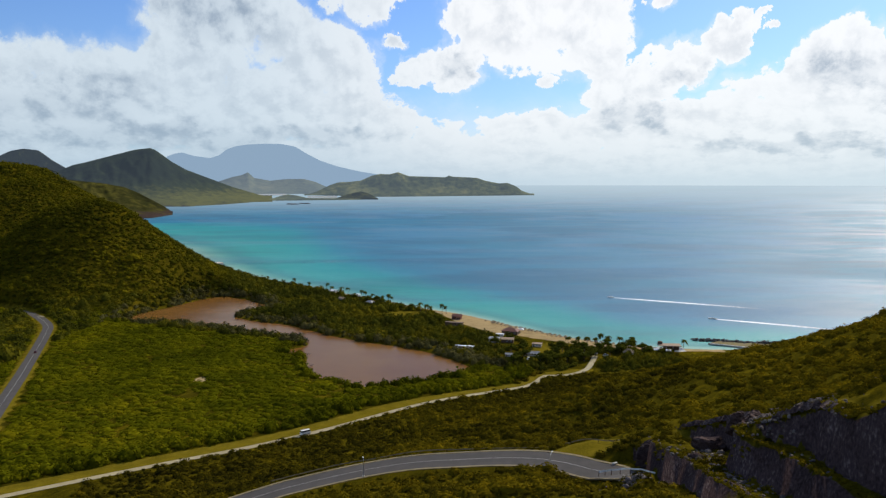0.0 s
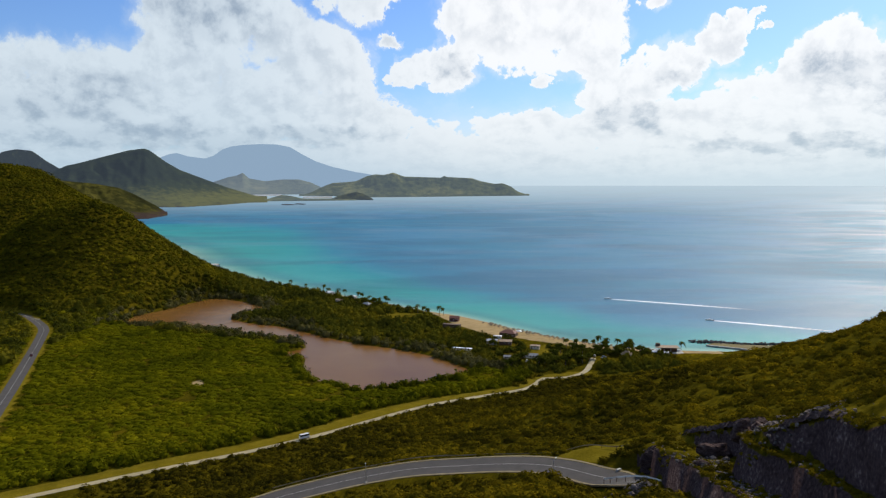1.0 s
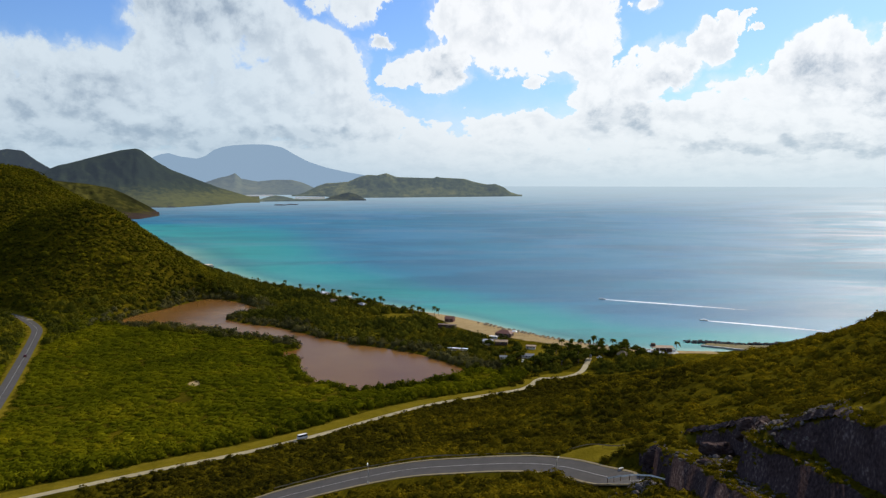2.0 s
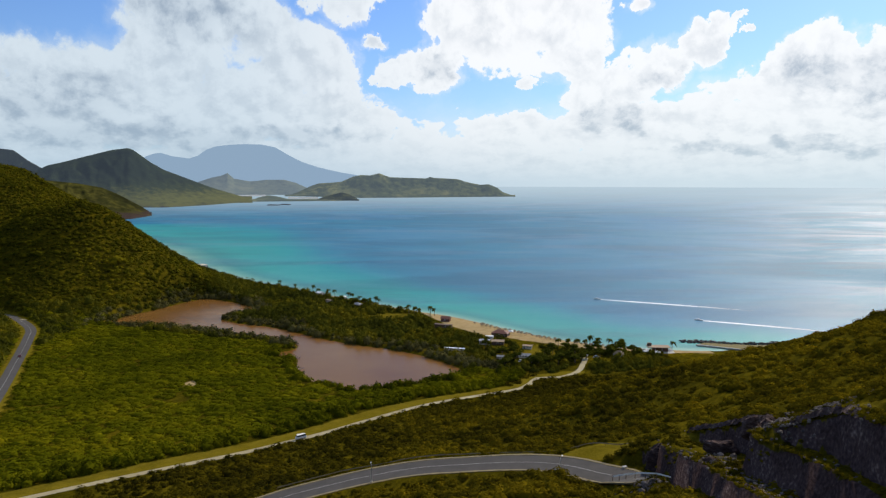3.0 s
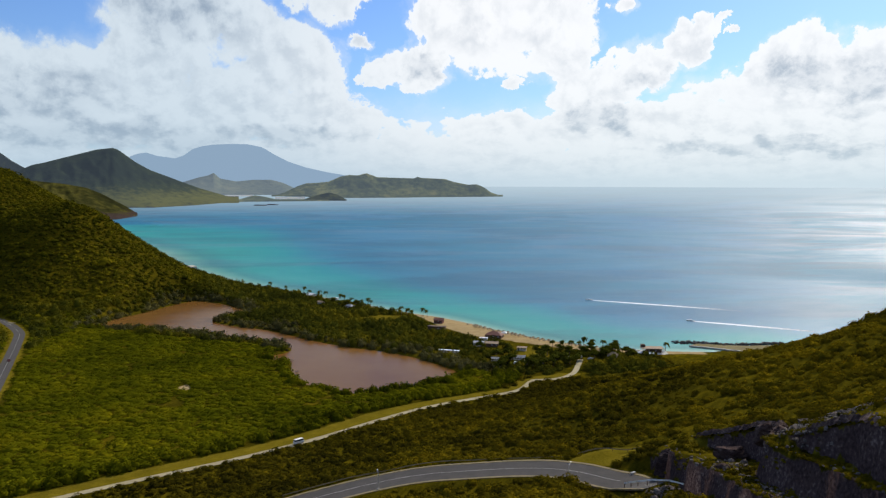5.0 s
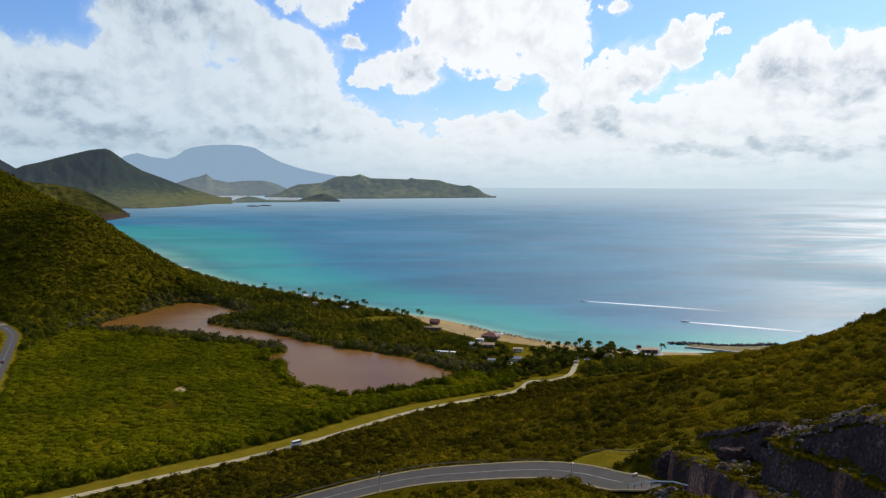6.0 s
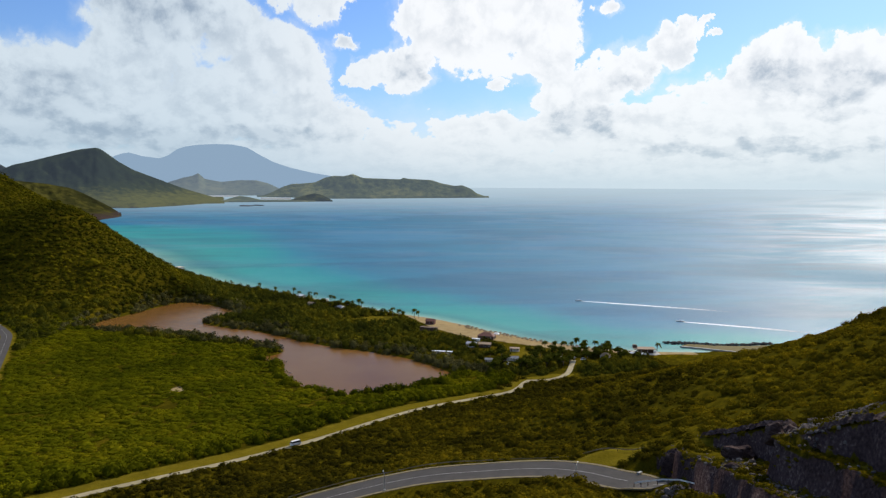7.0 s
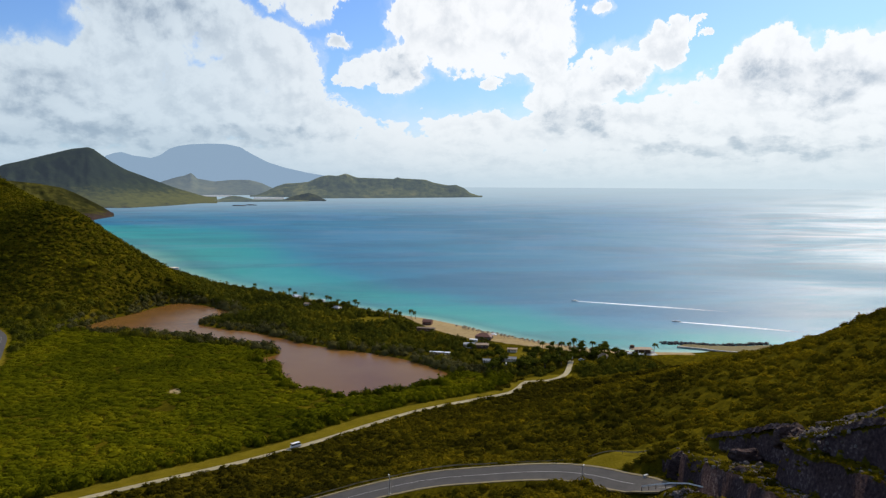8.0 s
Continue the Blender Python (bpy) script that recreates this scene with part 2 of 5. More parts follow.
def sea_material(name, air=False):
    """Sea water; air: the far sea, with bright haze painted in as a glow."""
    m, n, p = material(name, 0.2, 0.5)
    shoal = n.add("ShaderNodeAttribute")
    shoal.attribute_name = "shoal"
    streak = n.vec("MULTIPLY", n.place, (0.0022, 0.008, 0.0))
    wind_shade = n.noise(streak, 1.0, 6, 0.6, 0.4)
    reef = n.noise(n.vec("MULTIPLY", n.place, (0.004, 0.011, 0)), 1.0, 4, 0.55, 0.5)
    s = n.math("ADD", shoal.outputs["Fac"], n.math("MULTIPLY", n.math("MULTIPLY", n.math("SUBTRACT", reef, 0.5), 0.6), n.math("SUBTRACT", 1.0, shoal.outputs["Fac"])))
    col = n.ramp(s, [(0.0, (0.010, 0.150, 0.245)), (0.32, (0.007, 0.175, 0.255)), (0.62, (0.004, 0.240, 0.250)), (0.84, (0.02, 0.27, 0.25)), (0.92, (0.03, 0.22, 0.21)), (0.96, (0.10, 0.30, 0.25)), (1.0, (0.24, 0.36, 0.28))])
    # Streaks darken the colour, standing in for cloud shadow as well as ruffled water.
    col = n.mix(n.smooth(wind_shade, 0.46, 0.58), col, n.mix(1.0, col, (0.55, 0.72, 0.76), "MULTIPLY"))
    n.put(p, "Base Color", col)
    # a ruffled sea that scatters the sun, with smoother slicks
    gust = n.noise(n.vec("MULTIPLY", n.place, (0.0021, 0.0030, 0.0)), 1.0, 5, 0.62, 0.6)
    rough = n.math("MULTIPLY_ADD", n.math("SUBTRACT", n.smooth(gust, 0.36, 0.64), 0.5), 0.24, 0.54)
    n.put(p, "Roughness", n.math("ADD", rough, n.math("MULTIPLY", n.math("SUBTRACT", wind_shade, 0.5), -0.45)))
    n.put(p, "IOR", 1.33)
    wave = n.noise(n.vec("MULTIPLY", n.place, (0.16, 0.34, 0)), 1.0, 6, 0.7)
    bumped(n, p, wave, n.math("MULTIPLY_ADD", n.smooth(n.vec("LENGTH", n.place), 700.0, 2500.0), -0.25, 0.40), 0.8)
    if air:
        # Painted haze: a pale blue glow that grows towards the horizon.
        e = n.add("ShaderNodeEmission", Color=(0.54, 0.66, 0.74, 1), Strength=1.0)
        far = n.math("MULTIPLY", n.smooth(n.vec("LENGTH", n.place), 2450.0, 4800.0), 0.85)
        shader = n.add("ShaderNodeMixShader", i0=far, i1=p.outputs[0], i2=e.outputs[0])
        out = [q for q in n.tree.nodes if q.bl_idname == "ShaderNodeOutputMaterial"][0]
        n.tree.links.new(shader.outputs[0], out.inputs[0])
    return m


SEA, FAR_SEA = sea_material("sea_water"), sea_material("distant_sea_in_haze", True)


def pond_material():
    m, n, p = material("pond_water", 0.22, 0.10)
    a = n.noise(n.place, 0.012, 4)
    n.put(p, "Base Color", n.ramp(a, [(0.3, (0.135, 0.060, 0.012)), (0.7, (0.180, 0.088, 0.020))]))
    n.put(p, "IOR", 1.33)
    bumped(n, p, n.noise(n.place, 0.8, 3), 0.12, 0.2)
    return m


POND = pond_material()
ASPHALT = plain("asphalt", (0.044, 0.040, 0.036), (0.078, 0.070, 0.062), 0.95, 0.25, bump=0.01)
TRACK = plain("pale_track", (0.24, 0.20, 0.11), (0.40, 0.34, 0.20), 0.9, 0.2, bump=0.03)
KERB = plain("pale_verge", (0.16, 0.125, 0.06), (0.28, 0.22, 0.11), 0.9, 0.5)
PAINT = plain("road_paint", (0.26, 0.26, 0.24), (0.42, 0.42, 0.39), 0.7, 1.5, bump=0.004)


def rock_material(name, dark, mid, light):
    m, n, p = material(name, 0.95, 0.05)
    big = n.noise(n.place, 0.16, 6, 0.6)
    beds = n.noise(n.vec("MULTIPLY", n.place, (0.35, 0.35, 1.1)), 1.0, 7, 0.65, 0.6)
    f = n.math("MULTIPLY_ADD", beds, 0.55, n.math("MULTIPLY", big, 0.45))
    n.put(p, "Base Color", n.ramp(f, [(0.38, dark), (0.54, mid), (0.70, light)]))
    crack = n.add("ShaderNodeTexVoronoi", Vector=n.vec("MULTIPLY", n.place, (0.5, 0.5, 0.8)), Scale=1.0)
    bumped(n, p, n.math("ADD", n.math("MULTIPLY", beds, 1.2), crack.outputs["Distance"]), 0.9, 0.8)
    return m


ROCK = rock_material("cut_rock", (0.034, 0.021, 0.020), (0.076, 0.050, 0.044), (0.26, 0.20, 0.17))
ARMOUR = rock_material("armour_stone", (0.05, 0.045, 0.04), (0.12, 0.11, 0.10), (0.26, 0.24, 0.22))


RUBBLE = rock_material("broken_stone", (0.075, 0.058, 0.050), (0.17, 0.14, 0.12), (0.36, 0.31, 0.27))


# ---- shapes ----
def mesh_object(name, verts, faces, mat, smooth=False, parent=None):
    me = bpy.data.meshes.new(name)
    me.from_pydata([tuple(map(float, v)) for v in verts], [], [tuple(map(int, f)) for f in faces])
    if smooth:
        me.polygons.foreach_set("use_smooth", [True] * len(me.polygons))
    me.materials.append(mat)
    me.update()
    ob = new(name, me)
    ob.parent = parent
    return ob


def fast_mesh(name, verts, tris, mat, smooth=None, attrs=()):
    """A large triangle mesh from arrays, with float attributes on its points."""
    me = bpy.data.meshes.new(name)
    me.vertices.add(len(verts))
    me.vertices.foreach_set("co", np.asarray(verts, np.float32).ravel())
    me.loops.add(tris.size)
    me.loops.foreach_set("vertex_index", np.asarray(tris, np.int32).ravel())
    k = tris.shape[1]
    me.polygons.add(len(tris))
    me.polygons.foreach_set("loop_start", np.arange(len(tris), dtype=np.int32) * k)
    if smooth is not None:
        me.polygons.foreach_set("use_smooth", np.broadcast_to(smooth, len(tris)).astype(bool))
    for key, values in attrs:
        a = me.attributes.new(key, "FLOAT", "POINT")
        a.data.foreach_set("value", np.asarray(values, np.float32))
    me.materials.append(mat)
    me.update(calc_edges=True)
    me.validate()
    return new(name, me)


def part(name, bm, mat, parent, label=""):
    """Links a bmesh as one mesh object under a thing or a part."""
    me = bpy.data.meshes.new(name)
    bm.to_mesh(me)
    bm.free()
    me.materials.append(mat)
    ob = new(name, me)
    ob.parent = parent
    if label:
        ob["label"] = label
    return ob


def box(bm, size, at=(0, 0, 0), turn=0.0, bevel=0.0):
    m = Matrix.Translation(at) @ Matrix.Rotation(turn, 4, "Z") @ Matrix.Diagonal((*size, 1))
    made = bmesh.ops.create_cube(bm, size=1, matrix=m)["verts"]
    if bevel:
        edges = {e for v in made for e in v.link_edges}
        bmesh.ops.bevel(bm, geom=list(edges), offset=bevel, segments=1, affect="EDGES")
    return bm


def tube(bm, a, b, r0, r1, sides=8):
    a, b = Vector(a), Vector(b)
    m = Matrix.Translation((a + b) / 2) @ (b - a).to_track_quat("Z", "Y").to_matrix().to_4x4()
    bmesh.ops.create_cone(bm, cap_ends=True, segments=sides, radius1=r0, radius2=r1, depth=(b - a).length, matrix=m)
    return bm


# ---- the plan: shoreline, pond, roads ----
SHORE = np.array([(-1400, 2300), (-900, 1900), (-520, 1420), (-369, 1145), (-271, 998), (-207, 925), (-155, 875), (-107, 822), (-57, 771), (-14, 726), (13, 704),
                  (40, 672), (62, 642), (86, 613), (106, 592), (126, 575), (150, 561), (183, 553), (225, 548), (262, 556), (330, 470), (420, 330), (520, 100), (560, -300)], float)
POND_SHORE = np.array([(-302, 656), (-297, 702), (-282, 737), (-268, 779), (-251, 806), (-213, 782), (-180, 736), (-200, 708), (-203, 692), (-195, 680), (-176, 664), (-146, 648), (-118, 623),
                       (-87, 593), (-61, 574), (-37, 560), (-15, 543), (7, 516), (20, 492), (16, 480), (6, 472), (-13, 461), (-31, 453), (-52, 446), (-67, 457), (-84, 471), (-98, 505),
                       (-102, 530), (-124, 541), (-107, 564), (-121, 589), (-151, 606), (-180, 623), (-211, 640), (-252, 656)], float)
LOWER_ROAD = np.array([(-263, 228.5), (-181, 282.5), (-146, 305.5), (-122, 320.5), (-98, 335), (-77, 350), (-57, 366), (-43, 379), (-23, 397), (-4, 411.5), (19, 424), (38, 433.5), (51, 441), (58.5, 452), (66, 465), (82, 467.5), (95, 480), (103, 500), (109, 518)], float)
LEFT_ROAD = np.array([(-205, 285), (-252, 401), (-272, 451), (-302, 523), (-332, 593), (-350, 630), (-380, 669), (-405, 695), (-431, 711), (-500, 745)], float)
UPPER_ROAD = np.array([(-95, 175), (-75, 190), (-62, 197.5), (-51.5, 203), (-46, 205.5), (-31, 209.6), (-23, 211), (-14.5, 211.8), (-6, 211.3), (2.7, 209.4), (11, 207.6), (19.3, 205.2), (27, 201.8), (34.3, 196.3), (39.8, 190), (44.6, 185.2), (46.8, 181), (49, 178)], float)


def curve_points(pts, step):
    """A smooth line through the points (Catmull-Rom), at about even steps."""
    p = np.vstack([2 * pts[0] - pts[1], pts, 2 * pts[-1] - pts[-2]])
    out = []
    for i in range(1, len(p) - 2):
        n = max(2, int(np.linalg.norm(p[i + 1] - p[i]) / step))
        t = np.linspace(0, 1, n, endpoint=False)[:, None]
        out.append(0.5 * (2 * p[i] + (p[i + 1] - p[i - 1]) * t + (2 * p[i - 1] - 5 * p[i] + 4 * p[i + 1] - p[i + 2]) * t**2 + (3 * p[i] - p[i - 1] - 3 * p[i + 1] + p[i + 2]) * t**3))
    return np.vstack(out + [pts[-1:]])


SHORE, UPPER_ROAD = curve_points(SHORE, 25), curve_points(UPPER_ROAD, 3)
LOWER_ROAD, LEFT_ROAD = curve_points(LOWER_ROAD, 6), curve_points(LEFT_ROAD, 10)
POND_SHORE = curve_points(np.vstack([POND_SHORE, POND_SHORE[:1]]), 8)[:-1]


def line_distance(x, y, pts, closed=False):
    """Distance of each place to a line."""
    x, y = np.asarray(x, float), np.asarray(y, float)
    best = np.full(x.shape, 1e9)
    ends = np.vstack([pts, pts[:1]]) if closed else pts
    for a, b in zip(ends[:-1], ends[1:]):
        d = b - a
        t = np.clip(((x - a[0]) * d[0] + (y - a[1]) * d[1]) / max(d @ d, 1e-9), 0, 1)
        best = np.minimum(best, np.hypot(x - a[0] - t * d[0], y - a[1] - t * d[1]))
    return best


def inside(x, y, poly):
    x, y = np.asarray(x, float), np.asarray(y, float)
    hit = np.zeros(x.shape, bool)
    for (ax, ay), (bx, by) in zip(poly, np.roll(poly, -1, 0)):
        if ay != by:
            hit ^= ((ay > y) != (by > y)) & (x < (bx - ax) * (y - ay) / (by - ay) + ax)
    return hit


LAND = np.vstack([SHORE, [(560, -400), (-1600, -400), (-1600, 2300)]])


def wobble(x, y, scale, seed=0.0):
    """Smooth value noise from a few sines, -1 to 1."""
    u, v = x / scale + seed * 1.7, y / scale - seed * 2.3
    return (np.sin(u * 1.7 + 1.3 * np.sin(v * 1.1)) + np.sin(v * 1.9 + 1.7 * np.sin(u * 0.9 + 2)) + 0.5 * np.sin(3.1 * u + 2.7 * v) + 0.5 * np.sin(3.7 * v - 2.9 * u)) / 3


def smooth_max(a, b, k):
    h = np.clip(0.5 + 0.5 * (a - b) / k, 0, 1)
    return b + (a - b) * h + k * h * (1 - h)


def road_height(x, y=200.0):
    """Height of the hill road, which climbs to the right and more steeply past its bend."""
    return 46.4 + 0.14 * np.clip(x, -90, 60) + 0.33 * np.clip(184 - y, 0, 27) * np.clip((x - 30) / 8, 0, 1)


def hump(x, y, cx, cy, along, across, turn, height):
    c, s = math.cos(turn), math.sin(turn)
    u, v = (x - cx) * c + (y - cy) * s, -(x - cx) * s + (y - cy) * c
    return height * np.exp(-((u / along) ** 2) - (v / across) ** 2)


# the terraced road cut: crests of its three faces, from the far end; each face looks towards the road
FACE_1 = np.array([(54, 194), (55.5, 188), (55.4, 175), (55.6, 162), (54.6, 149), (53.3, 139), (53.4, 129), (53.0, 120), (52, 106), (50, 80), (47, 40), (44, -60)], float)
FACE_2 = np.array([(65.8, 195), (68.4, 188), (70.6, 180), (72.4, 172), (72.4, 164), (67.5, 156.5), (62.6, 150), (61.3, 145), (61.3, 137), (61.6, 130), (60.8, 120), (59.7, 108), (58, 90), (55, 60), (52, -60)], float)
FACE_3 = np.array([(69, 158), (65.5, 151), (64, 146), (64.6, 140), (66.2, 133), (67.6, 126), (66, 117), (64.4, 110), (62.5, 96), (60, 60), (58, -60)], float)
ROAD_SIDE = [(20, -60), (28, 60), (33, 120), (38, 165), (38, 190)]


def step_down(z, x, y, face, level, soft):
    """Cuts the ground before a face down to a level."""
    face = face - (0.5, 0.2)
    region = np.vstack([face, ROAD_SIDE])
    k = np.clip(np.where(inside(x, y, region), line_distance(x, y, face), 0) / soft, 0, 1)
    return z * (1 - k) + np.minimum(z, level) * k


def land_height(x, y, bench=True):
    x, y = np.asarray(x, float), np.asarray(y, float)
    shore = line_distance(x, y, SHORE) * np.where(inside(x, y, LAND), 1, -1)
    low = 2.2 + 0.5 * wobble(x, y, 40)
    # the slope under the drone
    u, v = np.clip(x / 100, -1.1, 2.5), np.clip(y / 100 - 2, -2.2, 2.0)
    slope = 44.6 + 17.0 * u - 28.8 * v + 10 * u * u + 0.24 * u * v + 3.8 * v * v + 2.15 * u**3 - 3.04 * u * u * v + 9.33 * u * v * v + 0.86 * v**3
    slope += -2.26 * u**4 + 1.2 * u**3 * v + 0.97 * u * u * v * v - 6.49 * u * v**3 - 0.39 * v**4
    slope += hump(x, y, 72, 313, 26, 18, 0.4, 5.5) + hump(x, y, 48, 276, 38, 18, 0.6, -4.0)
    slope -= 0.36 * np.clip(162 - y, 0, 130) * np.clip((62 - x) / 20, 0, 1)
    slope += hump(x, y, 215, 300, 80, 110, 0.0, -9) + hump(x, y, 176, 378, 62, 62, 0.0, -9.0) + hump(x, y, 172, 250, 36, 46, 0.0, 3.5) + hump(x, y, 233, 332, 28, 50, 0.0, 6.5) + hump(x, y, 232, 492, 60, 52, 0.0, -18.0) + hump(x, y, 67, 104, 14, 15, 0.0, -4.5)
    slope = slope - 26 * np.clip(y / 100 - 4.0, 0, 9) + 30 * np.clip(x / 100 + 1.1, -9, 0) + 0.9 * wobble(x, y, 22, 1) + 0.5 * wobble(x, y, 9, 2)
    z = smooth_max(low, slope, 5)
    # the rock cut above the bend
    z = step_down(z, x, y, FACE_3, 78.0 + 0.17 * np.clip(145 - y, 0, 60), 1.0)
    z = step_down(z, x, y, FACE_2, 60.6 + 0.22 * np.clip(188 - y, 0, 90), 1.0)
    z = step_down(z, x, y, FACE_1, 53.4 + 0.33 * np.clip(180 - y, 0, 60), 1.0)
    # the hill beyond the pond and the ridge behind it
    spur = hump(x, y, -437, 886, 158, 111, 2.45, 115)
    ridge = hump(x, y, -752, 1218, 331, 281, 2.96, 163) + hump(x, y, -1050, 1560, 300, 240, 0.5, 50)
    left = smooth_max(spur, ridge, 10)
    left += np.clip(left / 30, 0, 1) * (5 * wobble(x, y, 70, 3) + 2 * wobble(x, y, 24, 4))
    z = smooth_max(z, left - 6, 6)
    # falls to the sea
    z = np.minimum(z, np.where(shore > 0, 0.02 + shore * 0.075 + np.clip(shore - 14, 0, 999) * 0.6, np.maximum(shore * 0.06, -6)))
    pond = line_distance(x, y, POND_SHORE, True) * np.where(inside(x, y, POND_SHORE), -1, 1)
    z = np.where(pond < 8, np.minimum(z, np.maximum(0.3 + pond * 0.35, -0.9)), np.minimum(z, 3.1 + (pond - 8) * 0.8))
    if bench:
        lay = np.exp(-(((x - 44) / 10) ** 2) - ((y - 206) / 7) ** 2)
        z = z * (1 - lay) + road_height(46) * lay
        d = line_distance(x, y, UPPER_ROAD)
        k = np.where((x > 38) & (y < 187), np.clip((d - 5.2) / 3.0, 0, 1), np.clip((d - 7.0) / 7.0, 0, 1))
        z = np.where(d < 14, road_height(x, y) * (1 - k) + z * k, z)
        z = z + hump(x, y, 43.0, 161.5, 9.0, 3.4, -0.8, 3.2) + hump(x, y, 34.5, 167, 6.5, 11, 0.0, -9.0)
        d = line_distance(x, y, LOWER_ROAD)
        k = np.clip((d - 6.0) / 8.0, 0, 1)
        z = np.where(d < 14, 3.0 * (1 - k) + z * k, z)
        d = line_distance(x, y, LEFT_ROAD)
        k = np.clip((d - 5.5) / 8.0, 0, 1)
        z = np.where(d < 14, 3.0 * (1 - k) + z * k, z)
    edge = np.minimum(np.minimum(x + 1500, y + 380), 2250 - y)
    return np.where(edge < 60, z * np.clip(edge / 60, 0, 1) - 3 * np.clip(1 - edge / 60, 0, 1), z)


def stepped(*runs):
    """Grid lines: (start, end, step) runs joined."""
    return np.unique(np.concatenate([np.arange(a, b, s) for a, b, s in runs] + [[runs[-1][1]]]))


def grid_faces(nx, ny):
    i = np.arange(nx * ny).reshape(ny, nx)
    return np.stack([i[:-1, :-1], i[:-1, 1:], i[1:, 1:], i[1:, :-1]], -1).reshape(-1, 4)


# ---- ground: one sheet ----
def build_ground():
    gx = stepped((-1500, -700, 20), (-700, -330, 6), (-330, -120, 4), (-120, 44, 2), (44, 104, 1.1), (104, 150, 2), (150, 280, 4), (280, 560, 20))
    gy = stepped((-380, 110, 12), (110, 200, 1.25), (200, 260, 1.6), (260, 480, 3), (480, 860, 4.5), (860, 1200, 7), (1200, 2250, 18))
    x, y = [a.ravel() for a in np.meshgrid(gx, gy)]
    z = land_height(x, y)
    shore = line_distance(x, y, SHORE) * np.where(inside(x, y, LAND), 1, -1)
    wide = np.interp(x, [-300, -60, -14, 12, 40, 60, 100, 130, 190], [6, 7, 10, 36, 40, 34, 26, 22, 12])
    sand = np.clip((wide - shore) / 8 + 0.5, 0, 1) * (x < 215) * (x > -420)
    sand = np.maximum(sand, np.exp(-(((x + 157) / 4.5) ** 2) - ((y - 457) / 8) ** 2) * 1.2)
    lower = line_distance(x, y, LOWER_ROAD)
    beyond = y > np.interp(x, LOWER_ROAD[:-8, 0], LOWER_ROAD[:-8, 1]) - 2
    lawn = np.clip((np.interp(x, [-20, 30], [11.5, 8.5]) - lower) / 3, 0, 1) * (y > 270) * (y < 480) * (beyond | (y > 430))
    lawn = np.maximum(lawn, np.exp(-(((x - 44) / 12) ** 2) - ((y - 205) / 7) ** 2) * 1.3)
    lawn = np.maximum(lawn, np.clip((8.5 - line_distance(x, y, LEFT_ROAD)) / 2, 0, 1) * 0.8)
    lawn = np.maximum(lawn, np.exp(-(((x - 85) / 20) ** 2) - ((y - 540) / 24) ** 2) * 1.1)
    zz = z.reshape(len(gy), len(gx))
    steep = np.hypot(*np.gradient(zz, gy, gx)).ravel()
    rock = np.clip((steep - 1.0) / 0.8, 0, 1) * (x > 46) * (x < 130) * (y < 200)
    lawn = np.maximum(lawn, 0.46 * (np.minimum(line_distance(x, y, FACE_2), line_distance(x, y, FACE_3)) < 6) * (y < 196))
    lawn = np.maximum(lawn, np.exp(-(((x + 45) / 30) ** 2) - ((y - 692) / 17) ** 2) * 1.1)
    ob = fast_mesh("ground", np.stack([x, y, z], 1), grid_faces(len(gx), len(gy)), GROUND, True, [("sand", sand), ("lawn", lawn), ("rock", rock)])
    tagged(ob, "dry green and yellow coastal land with a tan sand beach", "ground", kind="structure")


build_ground()


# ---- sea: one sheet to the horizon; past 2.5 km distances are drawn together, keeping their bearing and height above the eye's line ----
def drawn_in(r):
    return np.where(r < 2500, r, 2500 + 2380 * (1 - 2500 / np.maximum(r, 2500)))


def build_sea():
    ang = np.radians(stepped((-180, -60, 6), (-60, -42, 2), (-42, 42, 0.5), (42, 60, 2), (60, 180, 6)))
    far = np.concatenate([np.arange(30, 430, 50), np.arange(430, 1300, 9), np.arange(1300, 2500, 60), 2500 / (1 - np.linspace(0, 0.8864, 40))])
    r, a = np.meshgrid(far, ang)
    near = drawn_in(r)
    x, y, z = EYE.x + near * np.sin(a), EYE.y + near * np.cos(a), np.maximum(0, EYE.z * (1 - near / r))
    tx, ty = EYE.x + r * np.sin(a), EYE.y + r * np.cos(a)
    off = line_distance(tx.ravel(), ty.ravel(), SHORE)
    reach = np.interp(tx.ravel(), [-400, -200, 0, 150, 260], [620, 330, 185, 150, 110])
    shoal = np.clip(1 - off / reach, 0, 1) ** 0.8
    shoal = np.where(r.ravel() > 2400, 0, shoal)
    points = np.stack([x, y, z], -1)
    shoal = shoal.reshape(r.shape)
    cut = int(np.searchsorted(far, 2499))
    for name, cols, mat, label in (("water", slice(0, cut + 1), SEA, "turquoise to deep blue sea with dark streaks"), ("backdrop_sea", slice(cut, None), FAR_SEA, "distant pale blue sea reaching the horizon")):
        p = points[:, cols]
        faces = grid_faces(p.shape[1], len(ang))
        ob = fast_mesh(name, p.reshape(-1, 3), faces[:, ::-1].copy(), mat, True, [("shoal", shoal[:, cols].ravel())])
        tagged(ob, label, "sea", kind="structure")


build_sea()


def build_pond():
    ring = []
    for i, p in enumerate(POND_SHORE):
        t = POND_SHORE[(i + 1) % len(POND_SHORE)] - POND_SHORE[i - 1]
        t /= np.linalg.norm(t) + 1e-9
        ring.append((p[0] - t[1] * 1.2, p[1] + t[0] * 1.2, 0.28))
    bm = bmesh.new()
    f = bm.faces.new([bm.verts.new(p) for p in ring])
    if f.normal.z < 0 or f.calc_area() and (f.normal_update() or f.normal.z < 0):
        f.normal_flip()
    bmesh.ops.triangulate(bm, faces=[f])
    ob = part("pond_water", bm, POND, None)
    tagged(ob, "still reddish-brown salt pond among mangroves", "pond", kind="structure")


build_pond()


